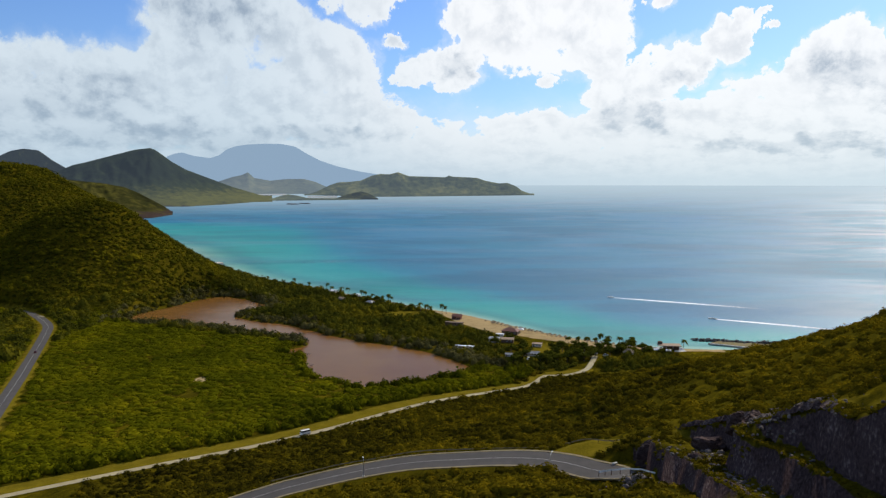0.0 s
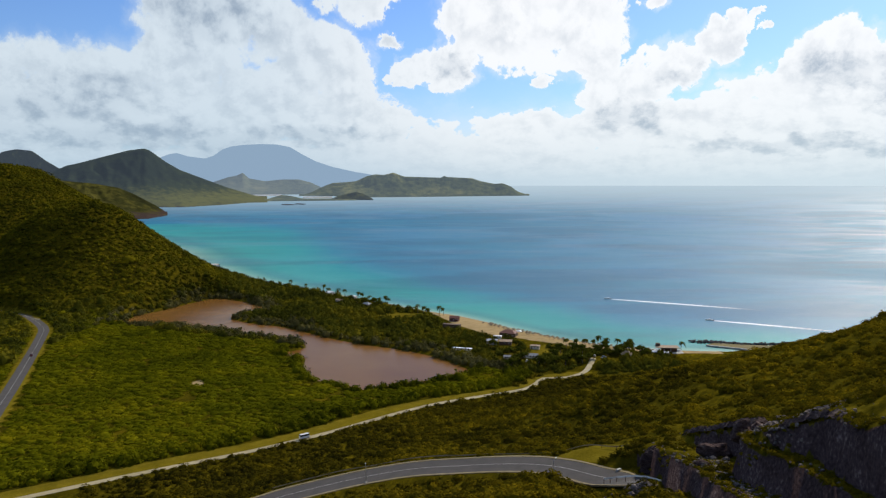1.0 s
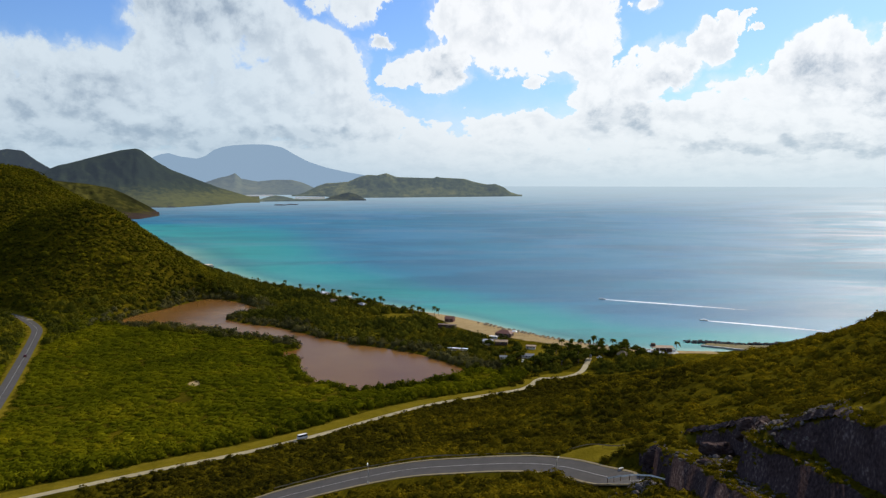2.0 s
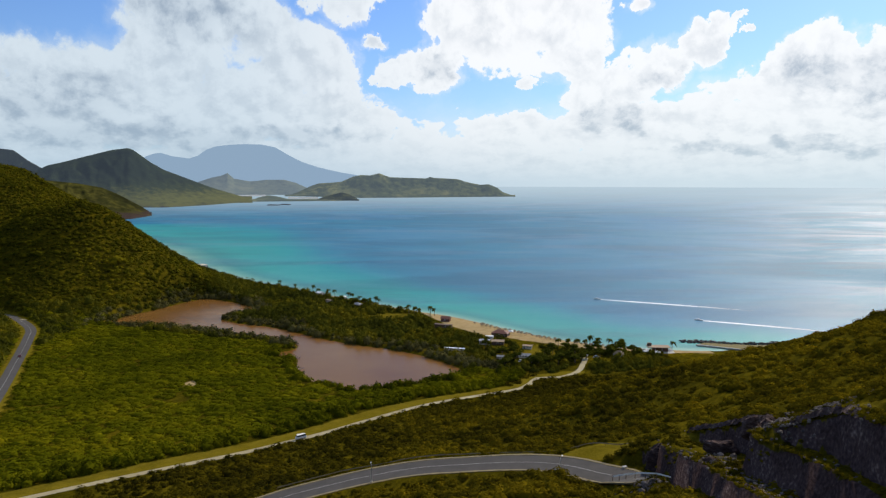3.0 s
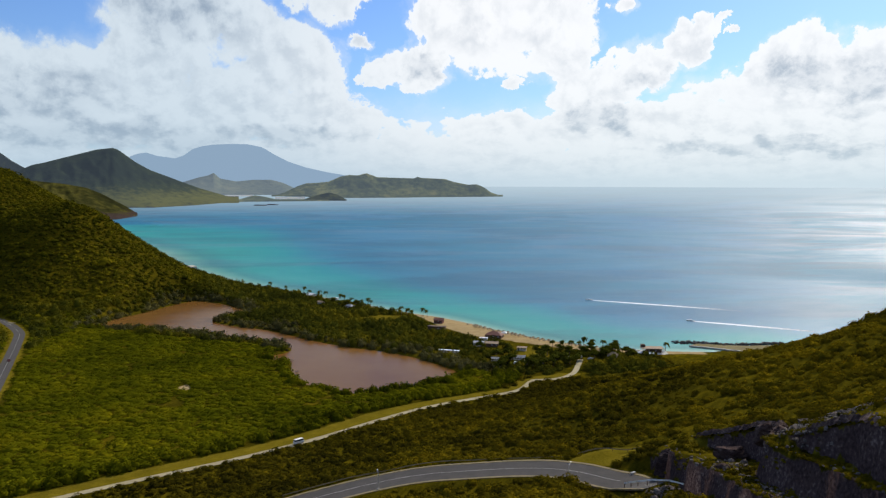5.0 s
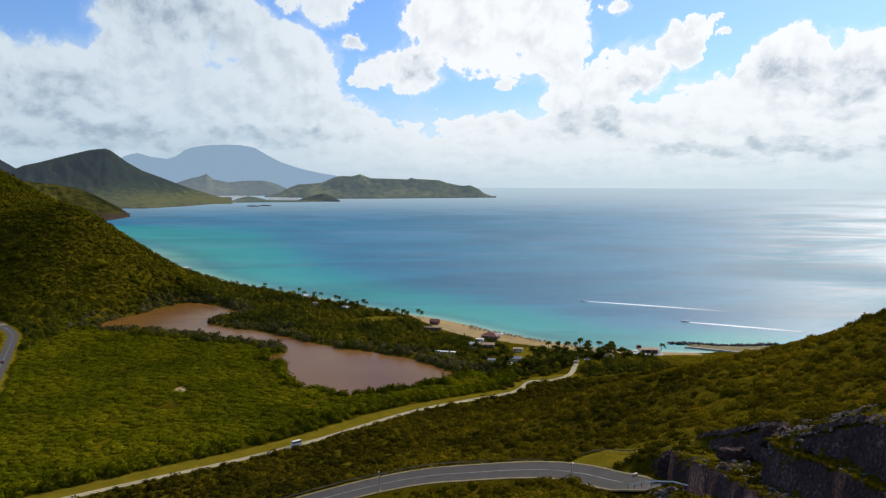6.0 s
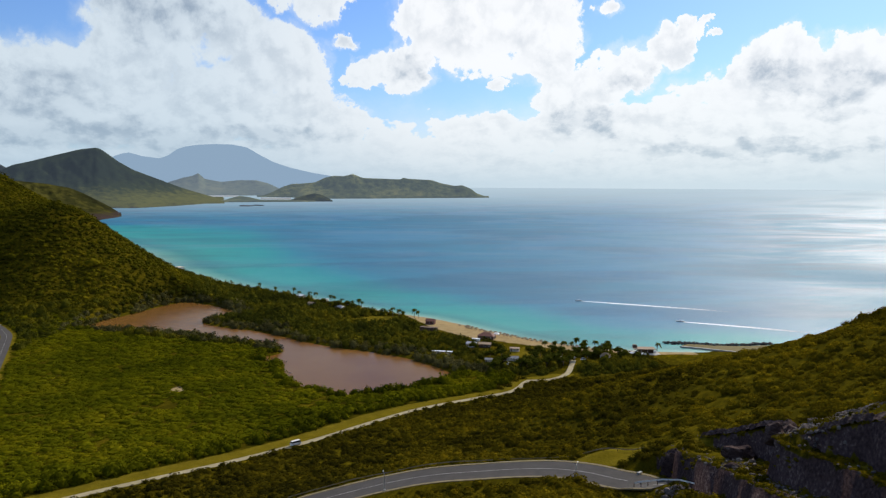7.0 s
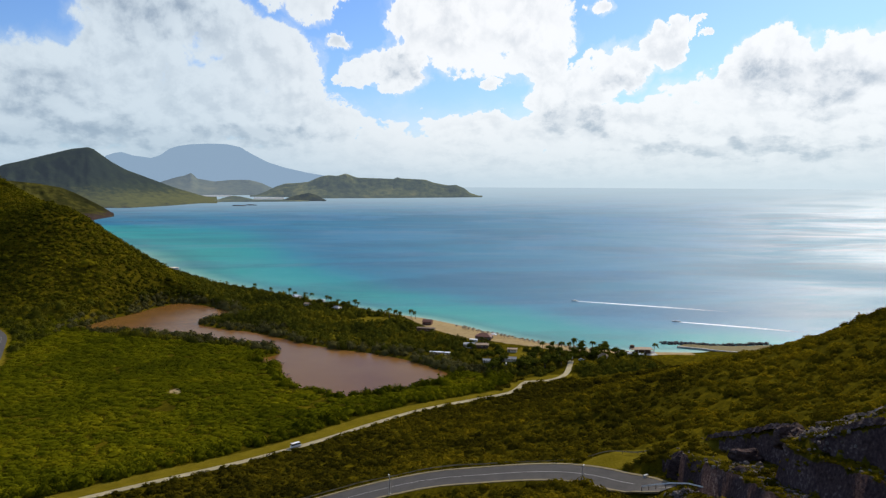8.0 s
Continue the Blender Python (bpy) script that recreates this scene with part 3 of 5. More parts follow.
# ---- roads ----
def ribbon(name, pts, half, height, mat, offset=0.0, thick=0.0, parent=None):
    t = np.gradient(pts, axis=0)
    t /= np.linalg.norm(t, axis=1)[:, None]
    nrm = np.stack([-t[:, 1], t[:, 0]], 1)
    c = pts + nrm * offset
    rows = []
    for k in ((-1, 1) if not thick else (-1, -1, 1, 1)):
        rows.append(c + nrm * half * k)
    n = len(pts)
    zs = [height(r[:, 0], r[:, 1]) for r in rows]
    if thick:
        zs = [zs[0] - 0.3, zs[1] + thick, zs[2] + thick, zs[3] - 0.3]
    verts = np.vstack([np.column_stack([r, z]) for r, z in zip(rows, zs)])
    faces = [(i + j * n, i + (j + 1) * n, i + 1 + (j + 1) * n, i + 1 + j * n) for j in range(len(rows) - 1) for i in range(n - 1)]
    faces = [f[::-1] for f in faces]
    return mesh_object(name, verts, faces, mat, False, parent)


def build_roads():
    up = lambda x, y: road_height(x, y) + 0.06
    road = tagged(ribbon("road", UPPER_ROAD, 5.0, up, ASPHALT), "grey asphalt hill road with a curved bend", "road", kind="structure")
    road.name = "road_hill"
    ribbon("centre_line", UPPER_ROAD, 0.09, lambda x, y: up(x, y) + 0.035, PAINT, parent=road)
    for s in (-1, 1):
        ribbon("kerb", UPPER_ROAD, 0.45, lambda x, y: road_height(x, y), KERB, offset=s * 5.46, thick=0.16, parent=road)
    low = tagged(ribbon("road_valley", LOWER_ROAD, 1.9, lambda x, y: 3.06 + 0 * x, TRACK, offset=-2.2), "pale sandy concrete road along the mangrove", "road", kind="structure")
    lr = tagged(ribbon("road_west", LEFT_ROAD, 4.2, lambda x, y: 3.06 + 0 * x, ASPHALT), "grey asphalt road beside grass verges", "road", kind="structure")
    ribbon("centre_line", LEFT_ROAD, 0.07, lambda x, y: 3.075 + 0 * x, PAINT, parent=lr)
    spur = np.array([(-380, 672), (-372, 690), (-362, 700), (-345, 704)], float)
    tagged(ribbon("road_spur", curve_points(spur, 4), 3.4, lambda x, y: 3.09 + 0 * x, TRACK), "short pale dirt side road", "road", kind="structure")


build_roads()


# ---- far hills and mountains across the bay ----
def bearing(px, py):
    """Way through a point of the first view."""
    p, px, py = radians(-5.37), float(px), float(py)
    fw, up = Vector((0, math.cos(p), math.sin(p))), Vector((0, -math.sin(p), math.cos(p)))
    return Vector((px - 784, 0, 0)) + (441 - py) * up + FOCAL * fw


def hill_material(name, dark, mid, light, veil=0.0, air=(0.37, 0.47, 0.61), sunlit=None):
    """Scrub-covered far hills. veil: share of painted haze, an even glow mixed in; the last pair: heights between which
    painted cloud shade gives way to a sunlit foot.
    """
    m, n, p = material(name, 0.95, 0.0)
    a, b = n.noise(n.place, 0.0032, 5, 0.6), n.noise(n.place, 0.03, 6, 0.65)
    f = n.math("MULTIPLY_ADD", b, 0.45, n.math("MULTIPLY", a, 0.55))
    low = n.add("ShaderNodeSeparateXYZ", Vector=n.place).outputs["Z"]
    # Darker above, lighter below: cloud shadow over a sunlit foot, put into the colour.
    if sunlit:
        edge = n.math("ADD", low, n.math("MULTIPLY", n.math("SUBTRACT", a, 0.5), 190.0))
        f = n.math("ADD", n.math("MULTIPLY", f, 0.8), n.math("MULTIPLY", n.smooth(edge, sunlit[1], sunlit[0]), 0.22))
    scrub = n.ramp(f, [(0.38, dark), (0.5, mid), (0.63, light)])
    cliff = n.smooth(n.math("ADD", low, n.math("MULTIPLY", b, 60.0)), 58.0, 40.0)
    n.put(p, "Base Color", n.mix(cliff, scrub, (0.050, 0.036, 0.030)))
    bumped(n, p, b, 0.35, 12.0)
    shader = p.outputs[0]
    # Haze is painted on as an even glow mixed into the surface.
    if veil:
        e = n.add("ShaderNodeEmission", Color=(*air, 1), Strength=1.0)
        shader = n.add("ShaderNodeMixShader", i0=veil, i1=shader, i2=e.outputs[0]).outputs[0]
    out = [q for q in n.tree.nodes if q.bl_idname == "ShaderNodeOutputMaterial"][0]
    n.tree.links.new(shader, out.inputs[0])
    return m


def far_land(name, ridge, shore_y, ridge_r, mat, label, steps=90, rough=0.25, seed=0, category="mountain"):
    """A range whose skyline passes through the bearings in ridge; it rises from its shore to the skyline ridge_r metres off."""
    px = np.linspace(ridge[0][0], ridge[-1][0], steps)
    top = np.interp(px, [p[0] for p in ridge], [p[1] for p in ridge])
    base = np.interp(px, [p[0] for p in shore_y], [p[1] for p in shore_y])
    rows = 26
    verts = []
    for i in range(steps):
        d = bearing(px[i], top[i])
        flat = math.hypot(d.x, d.y)
        h = max(130 + ridge_r * d.z / flat, 2)
        b = bearing(px[i], base[i])
        r0 = min(130 / max(-b.z / math.hypot(b.x, b.y), 1e-3), ridge_r * 0.97)
        for j in range(rows):
            t = j / 18
            r = r0 + (ridge_r - r0) * t
            if t <= 1:
                q = noise.fractal(Vector((px[i] * 0.03 + seed, t * 3.0, seed)), 1.0, 2.0, 5)
                cut = 1 - rough * abs(q) * math.sin(math.pi * min(t, 1)) * 1.6
                z = h * t ** 1.08 * cut + (6 if j > 0 else -4)
                z = min(z, 130 + (h - 130) * r / ridge_r - 0.0) if t < 1 else h
            else:
                z = h * max(0, 1 - (t - 1) * 2.4)
            p = Vector((float(d.x / flat * r), float(d.y / flat * r), float(z)))
            s = float(drawn_in(np.array(r)) / r)
            verts.append(EYE + (p - EYE) * s)
    faces = grid_faces(rows, steps)
    ob = mesh_object(name, verts, faces[:, ::-1], mat, True)
    return tagged(ob, label, category, kind="structure")


HILL_NEAR = hill_material("near_hill_scrub", (0.016, 0.017, 0.007), (0.034, 0.034, 0.010), (0.10, 0.090, 0.018))
HILL_PEAK = hill_material("peak_scrub", (0.016, 0.024, 0.018), (0.030, 0.040, 0.020), (0.110, 0.110, 0.032), 0.08, sunlit=(40.0, 160.0))
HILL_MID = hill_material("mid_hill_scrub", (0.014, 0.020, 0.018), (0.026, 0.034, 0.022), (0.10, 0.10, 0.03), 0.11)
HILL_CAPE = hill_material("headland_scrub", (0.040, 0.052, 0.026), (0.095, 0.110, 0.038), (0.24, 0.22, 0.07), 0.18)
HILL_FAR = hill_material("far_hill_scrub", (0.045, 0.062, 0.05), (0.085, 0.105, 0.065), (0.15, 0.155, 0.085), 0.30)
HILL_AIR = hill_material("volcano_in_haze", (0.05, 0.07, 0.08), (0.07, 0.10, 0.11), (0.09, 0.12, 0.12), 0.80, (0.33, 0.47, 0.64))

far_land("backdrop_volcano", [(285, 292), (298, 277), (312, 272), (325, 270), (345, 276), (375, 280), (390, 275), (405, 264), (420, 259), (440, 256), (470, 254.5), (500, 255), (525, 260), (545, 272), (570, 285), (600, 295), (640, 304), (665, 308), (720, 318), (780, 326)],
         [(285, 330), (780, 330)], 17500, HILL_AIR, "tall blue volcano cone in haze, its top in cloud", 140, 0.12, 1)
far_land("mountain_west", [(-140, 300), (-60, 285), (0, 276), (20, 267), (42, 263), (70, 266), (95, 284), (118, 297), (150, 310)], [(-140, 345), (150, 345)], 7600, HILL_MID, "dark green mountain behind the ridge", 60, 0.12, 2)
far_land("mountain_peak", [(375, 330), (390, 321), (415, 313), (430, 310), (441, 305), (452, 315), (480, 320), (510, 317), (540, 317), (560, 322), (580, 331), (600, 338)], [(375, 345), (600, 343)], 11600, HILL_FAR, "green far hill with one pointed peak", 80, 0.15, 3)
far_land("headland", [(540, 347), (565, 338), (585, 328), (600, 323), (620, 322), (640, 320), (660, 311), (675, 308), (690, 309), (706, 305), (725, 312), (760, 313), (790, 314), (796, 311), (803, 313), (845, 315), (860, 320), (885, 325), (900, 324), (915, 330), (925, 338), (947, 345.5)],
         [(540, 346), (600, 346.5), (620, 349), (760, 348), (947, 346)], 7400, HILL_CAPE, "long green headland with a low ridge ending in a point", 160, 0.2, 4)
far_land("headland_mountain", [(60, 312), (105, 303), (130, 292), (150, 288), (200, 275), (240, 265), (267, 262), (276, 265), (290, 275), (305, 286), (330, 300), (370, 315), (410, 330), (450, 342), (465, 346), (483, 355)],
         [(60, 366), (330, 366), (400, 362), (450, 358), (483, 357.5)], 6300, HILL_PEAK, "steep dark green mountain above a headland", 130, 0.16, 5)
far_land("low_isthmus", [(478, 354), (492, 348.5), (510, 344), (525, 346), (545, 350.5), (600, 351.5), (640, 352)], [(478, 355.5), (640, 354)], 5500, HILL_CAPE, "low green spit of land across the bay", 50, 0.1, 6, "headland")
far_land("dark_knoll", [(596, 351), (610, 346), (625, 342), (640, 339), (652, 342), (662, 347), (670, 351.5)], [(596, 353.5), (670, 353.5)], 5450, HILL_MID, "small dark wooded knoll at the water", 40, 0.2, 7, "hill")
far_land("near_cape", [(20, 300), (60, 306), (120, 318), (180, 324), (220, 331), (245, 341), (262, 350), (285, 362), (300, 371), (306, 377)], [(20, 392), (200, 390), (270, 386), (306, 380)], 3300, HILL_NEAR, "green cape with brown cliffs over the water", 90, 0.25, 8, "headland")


def bright_lagoon(px0, px1, y0, y1, name):
    """A shallow salt lagoon across the bay, lying just above the sea sheet."""
    verts = []
    for y in (y0, y1):
        for k in range(9):
            b = bearing(px0 + (px1 - px0) * k / 8, y)
            r = 130 / (-b.z / math.hypot(b.x, b.y))
            p = Vector((b.x, b.y, 0)) / math.hypot(b.x, b.y) * r
            verts.append(EYE + (p - EYE) * float(drawn_in(np.array(r)) / r) + Vector((0, 0, 1.5)))
    tagged(mesh_object(name, verts, grid_faces(9, 2), LAGOON), "pale glassy salt lagoon between far hills", "lagoon", kind="structure")


# Near-white base colour stands in for the bright sky mirrored in the water.
LAGOON = plain("lagoon_sky_white", (0.55, 0.58, 0.58), (0.70, 0.72, 0.72), 0.1, 0.01)
bright_lagoon(438, 508, 346.5, 342.5, "water_lagoon_1")
bright_lagoon(546, 598, 350.8, 347.2, "water_lagoon_2")


# ---- foliage: bushes joined by stand ----
def bush_shapes(count, tufts, seed, leaf=(0.12, 0.25)):
    """Bush shapes: a lumpy core with leaf clumps standing out of it; unit radius."""
    rng = np.random.default_rng(seed)
    out = []
    for k in range(count):
        bm = bmesh.new()
        bmesh.ops.create_icosphere(bm, subdivisions=1, radius=0.94)
        v = np.array([p.co[:] for p in bm.verts])
        f = np.array([[q.index for q in p.verts] for p in bm.faces])
        bm.free()
        lump = np.array([0.82 + 0.42 * noise.noise(Vector((p * 1.9 + (k * 7.1, seed, 0)).tolist())) + 0.25 * noise.noise(Vector((p * 4.3 + (seed, k * 3.3, 0)).tolist())) for p in v])
        v = v * lump[:, None]
        v[:, 2] = np.where(v[:, 2] < 0, v[:, 2] * 0.35, v[:, 2])
        n = rng.normal(size=(tufts, 3))
        n[:, 2] = np.abs(n[:, 2]) * 1.1 - 0.15
        n /= np.linalg.norm(n, axis=1)[:, None]
        c = n * rng.uniform(0.80, 1.06, (tufts, 1))
        a = rng.normal(size=(tufts, 3)) * 0.25 + np.cross(n, rng.normal(size=(tufts, 3)))
        a /= np.linalg.norm(a, axis=1)[:, None]
        b = np.cross(n + 0.3 * rng.normal(size=(tufts, 3)), a)
        b /= np.linalg.norm(b, axis=1)[:, None]
        s = rng.uniform(*leaf, (tufts, 1))
        tri = np.stack([c - a * s, c + a * s, c + b * s * 1.5], 1).reshape(-1, 3)
        tf = np.arange(tufts * 3).reshape(-1, 3) + len(v)
        out.append((np.vstack([v, tri]), np.vstack([f, tf]), np.concatenate([np.ones(len(f)), np.zeros(tufts)])))
    return out


FULL, PLAIN, FAR = bush_shapes(14, 92, 1, (0.10, 0.22)), bush_shapes(14, 64, 2, (0.11, 0.25)), bush_shapes(10, 26, 3, (0.14, 0.30))


def bushes(name, x, y, radius, height, tint, shapes, mat, label, seed, category="bushes", sink=0.1):
    rng = np.random.default_rng(seed)
    z = land_height(x, y)
    pick, spin = rng.integers(0, len(shapes), len(x)), rng.uniform(0, 6.28, len(x))
    vs, fs, ss, ts, base = [], [], [], [], 0
    for k, (v, f, s) in enumerate(shapes):
        i = np.nonzero(pick == k)[0]
        if not len(i):
            continue
        c, sn = np.cos(spin[i])[:, None], np.sin(spin[i])[:, None]
        r, h = radius[i][:, None], height[i][:, None]
        p = np.stack([(v[:, 0] * c - v[:, 1] * sn) * r + x[i][:, None], (v[:, 0] * sn + v[:, 1] * c) * r * rng.uniform(0.8, 1.2, (len(i), 1)) + y[i][:, None],
                      (v[:, 2] * h) + (z[i] - sink * radius[i])[:, None]], -1)
        vs.append(p.reshape(-1, 3))
        fs.append((f[None] + (np.arange(len(i)) * len(v))[:, None, None] + base).reshape(-1, 3))
        ss.append(np.tile(s, len(i)))
        ts.append(np.repeat(tint[i], len(v)))
        base += len(i) * len(v)
    ob = fast_mesh(name, np.vstack(vs), np.vstack(fs), mat, np.concatenate(ss), [("tint", np.concatenate(ts))])
    return tagged(ob, label, category, kind="stuff")


def scatter(x0, x1, y0, y1, step, seed):
    rng = np.random.default_rng(seed)
    gx, gy = np.meshgrid(np.arange(x0, x1, step), np.arange(y0, y1, step))
    x = (gx + rng.uniform(-0.55, 0.55, gx.shape) * step).ravel()
    y = (gy + rng.uniform(-0.55, 0.55, gx.shape) * step).ravel()
    keep = np.abs(x + 12) < 0.70 * y + 45
    return x[keep], y[keep], rng


def patchy(x, y, sx, sy, turn=0.0, seed=0.0):
    """Fractal noise over the plan, stretched along a heading; about -1 to 1."""
    c, s = math.cos(turn), math.sin(turn)
    u, v = (x * c + y * s) / sx, (y * c - x * s) / sy
    return np.array([noise.fractal(Vector((a, b, seed)), 0.9, 2.0, 3) for a, b in zip(u, v)])


def pond_gap(x, y):
    return line_distance(x, y, POND_SHORE, True) * np.where(inside(x, y, POND_SHORE), -1, 1)


def shore_gap(x, y):
    return line_distance(x, y, SHORE) * np.where(inside(x, y, LAND), 1, -1)


def below_road(x, y):
    """True on the far side of the valley road."""
    return y > np.interp(x, LOWER_ROAD[:-8, 0], LOWER_ROAD[:-8, 1])


def plant_slope():
    for tag, y0, y1, step, shapes, r0 in (("near", 125, 235, 2.7, FULL, 1.65), ("far", 235, 560, 3.3, PLAIN, 2.0)):
        x, y, rng = scatter(-150, 330, y0, y1, step, 11)
        road, low = line_distance(x, y, UPPER_ROAD), line_distance(x, y, LOWER_ROAD)
        lay = ((x - 44) / 12) ** 2 + ((y - 205) / 6.5) ** 2
        faces = np.minimum(np.minimum(line_distance(x, y, FACE_1), line_distance(x, y, FACE_2)), line_distance(x, y, FACE_3))
        rocky = ((faces < 4) | ((x > 50) & (x < 70))) & (y < 194) & (x > 44)
        z = land_height(x, y)
        thin = wobble(x, y, 30, 5) + 0.6 * wobble(x, y, 11, 6)
        keep = (road > np.where((x > 22) & (y < 197), 10.5, 7.0)) & ((low > 4.2) | (z > 6.5)) & (lay > 1.0) & ~(below_road(x, y) & (x < 45)) & (shore_gap(x, y) > 14)
        keep &= ~((y > 470) & (x < 160) & (z < 7)) & (faces > 1.2) & ~((x > 175) & (y > 345))
        swept = patchy(x, y, 16, 6, 0.55, 4.0)
        grassy = np.clip((x - 20) / 40, 0, 1) * np.clip((330 - y) / 60, 0, 1)
        keep &= rng.random(len(x)) < np.where(rocky, 0.55, 1.0 - grassy * np.clip(0.40 - 1.3 * swept + 0.2 * thin, 0, 0.72))
        x, y, swept, grassy = x[keep], y[keep], swept[keep], grassy[keep]
        near_road = line_distance(x, y, UPPER_ROAD)
        size = np.minimum(rng.lognormal(0, 0.36, len(x)), 1.75) * r0 * np.where(near_road < 11, 0.7, 1) * np.where((x > 46) & (y < 192) & (x < 75), 0.62, 1)
        # Tint by height paints cloud shade low on the slope; one patch is yellower.
        tint = np.clip(0.40 + np.clip((land_height(x, y) - 38) / 130, -0.25, 0.3) + 0.24 * wobble(x, y, 36, 7) + 0.16 * wobble(x, y, 13, 8) + 0.35 * np.exp(-(((x - 105) / 45) ** 2) - ((y - 335) / 60) ** 2) + 0.20 * rng.normal(size=len(x)) - grassy * (0.06 + 0.25 * np.clip(swept + 0.3, 0, 1)), 0, 1)
        bushes("hillside_scrub", x, y, size, size * rng.uniform(0.55, 0.9, len(x)), tint, shapes, SCRUB, "dense olive-green scrub bushes on the hillside", 12)


def plant_flats():
    # mangrove between the two roads and the pond
    x, y, rng = scatter(-470, 60, 250, 700, 3.7, 21)
    keep = below_road(x, y) & (line_distance(x, y, LOWER_ROAD) > np.interp(x, [-20, 30], [12, 8.5])) & (line_distance(x, y, LEFT_ROAD) > 9) & (pond_gap(x, y) > 2.5) & (land_height(x, y) < 12)
    keep &= (np.hypot((x + 157) / 5, (y - 457) / 8) > 1)
    pond_side = (x > -310) & (y > 655 - 0.55 * (x + 300) * 0.9)
    keep &= ~pond_side
    x, y = x[keep], y[keep]
    # narrow winding channels part the canopy
    lane = patchy(x, y, 34, 17, 0.15, 2.0)
    keep = (np.abs(lane) > 0.06) | (rng.random(len(x)) < 0.15)
    x, y, lane = x[keep], y[keep], lane[keep]
    bank = (line_distance(x, y, LOWER_ROAD) < 24) | (pond_gap(x, y) < 9)
    size = rng.lognormal(0, 0.24, len(x)) * np.where(bank, 3.1, 3.3)
    tall = size * np.where(bank, rng.uniform(0.8, 1.25, len(x)), rng.uniform(0.26, 0.46, len(x)))
    tint = np.clip(0.50 + 0.20 * lane + 0.20 * wobble(x, y, 120, 3) + 0.09 * rng.normal(size=len(x)) - np.where(bank, 0.22, 0), 0, 1)
    bushes("mangrove_thicket", x, y, size, tall, tint, PLAIN, MANGROVE, "thick bright green mangrove filling the valley floor", 22, "mangrove", 0.0)
    # woodland between the pond and the beach
    x, y, rng = scatter(-420, 170, 480, 1100, 5.0, 31)
    wide = np.interp(x, [-300, -60, -14, 12, 40, 60, 100, 130, 190], [8, 10, 14, 44, 50, 46, 34, 26, 16])
    pond_side = (x <= -310) | (y > 655 - 0.55 * (x + 300) * 0.9)
    open_ground = np.exp(-(((x - 78) / 26) ** 2) - ((y - 545) / 26) ** 2) + 1.1 * np.exp(-(((x + 45) / 34) ** 2) - ((y - 692) / 22) ** 2)
    keep = pond_side & (pond_gap(x, y) > 1.0) & (shore_gap(x, y) > wide) & (land_height(x, y) < 14) & (line_distance(x, y, LOWER_ROAD) > 8) & (line_distance(x, y, LEFT_ROAD) > 9)
    keep &= (rng.random(len(x)) > open_ground) & below_road(np.minimum(x, 40), y)
    for bx, by in YARDS:
        keep &= np.hypot(x - bx, y - by) > 11
    x, y = x[keep], y[keep]
    size = rng.lognormal(0, 0.30, len(x)) * 2.9
    tall = size * rng.uniform(0.8, 1.5, len(x))
    tint = np.clip(0.46 + 0.34 * wobble(x, y, 34, 9) + 0.2 * rng.normal(size=len(x)) + 0.5 * np.exp(-(((x + 40) / 40) ** 2) - ((y - 690) / 32) ** 2), 0, 1)
    grey = (pond_gap(x, y) < 16 + 12 * wobble(x, y, 40, 11)) & (rng.random(len(x)) < 0.85)
    for pick, mat, name, label in ((grey, GREY_BANK, "grey_mangrove", "greyish mangrove belt along the far bank of the pond"), (~grey, BANK, "coastal_thicket", "dark green thicket between salt pond and beach")):
        bushes(name, x[pick], y[pick], size[pick], tall[pick], tint[pick], PLAIN, mat, label, 32, "bushes")


def plant_left_hill():
    x, y, rng = scatter(-1000, -150, 640, 1250, 4.6, 41)
    keep = ((land_height(x, y) > 9) | ((x < -320) & (y > 690))) & (line_distance(x, y, LEFT_ROAD) > 9) & (pond_gap(x, y) > 2) & (shore_gap(x, y) > 15)
    x, y = x[keep], y[keep]
    size = rng.lognormal(0, 0.32, len(x)) * 2.9
    tint = np.clip(0.45 + 0.16 * patchy(x, y, 60, 40, 0.3, 6.0) + 0.2 * wobble(x, y, 60, 10) + 0.18 * rng.normal(size=len(x)), 0, 1)
    bushes("hill_woodland", x, y, size, size * rng.uniform(0.6, 0.9, len(x)), tint, FAR, HILLSIDE, "green scrub woodland covering the hill", 42, "bushes")
    x, y, rng = scatter(-1250, -420, 1250, 1900, 11, 43)
    keep = (land_height(x, y) > 20) & (shore_gap(x, y) > 30)
    x, y = x[keep], y[keep]
    size = rng.lognormal(0, 0.3, len(x)) * 6.0
    tint = np.clip(0.45 + 0.3 * wobble(x, y, 90, 10) + 0.18 * rng.normal(size=len(x)), 0, 1)
    bushes("ridge_woodland", x, y, size, size * rng.uniform(0.6, 0.9, len(x)), tint, FAR, HILLSIDE, "green scrub woodland along the far ridge", 44, "bushes")


# places kept clear round the beach buildings
YARDS = [(13, 662), (10, 634), (57, 597), (46, 567), (50, 520), (65, 523), (16, 545), (120, 518), (-127, 828), (-98, 807), (-317, 1012)]
plant_slope()
plant_flats()
plant_left_hill()


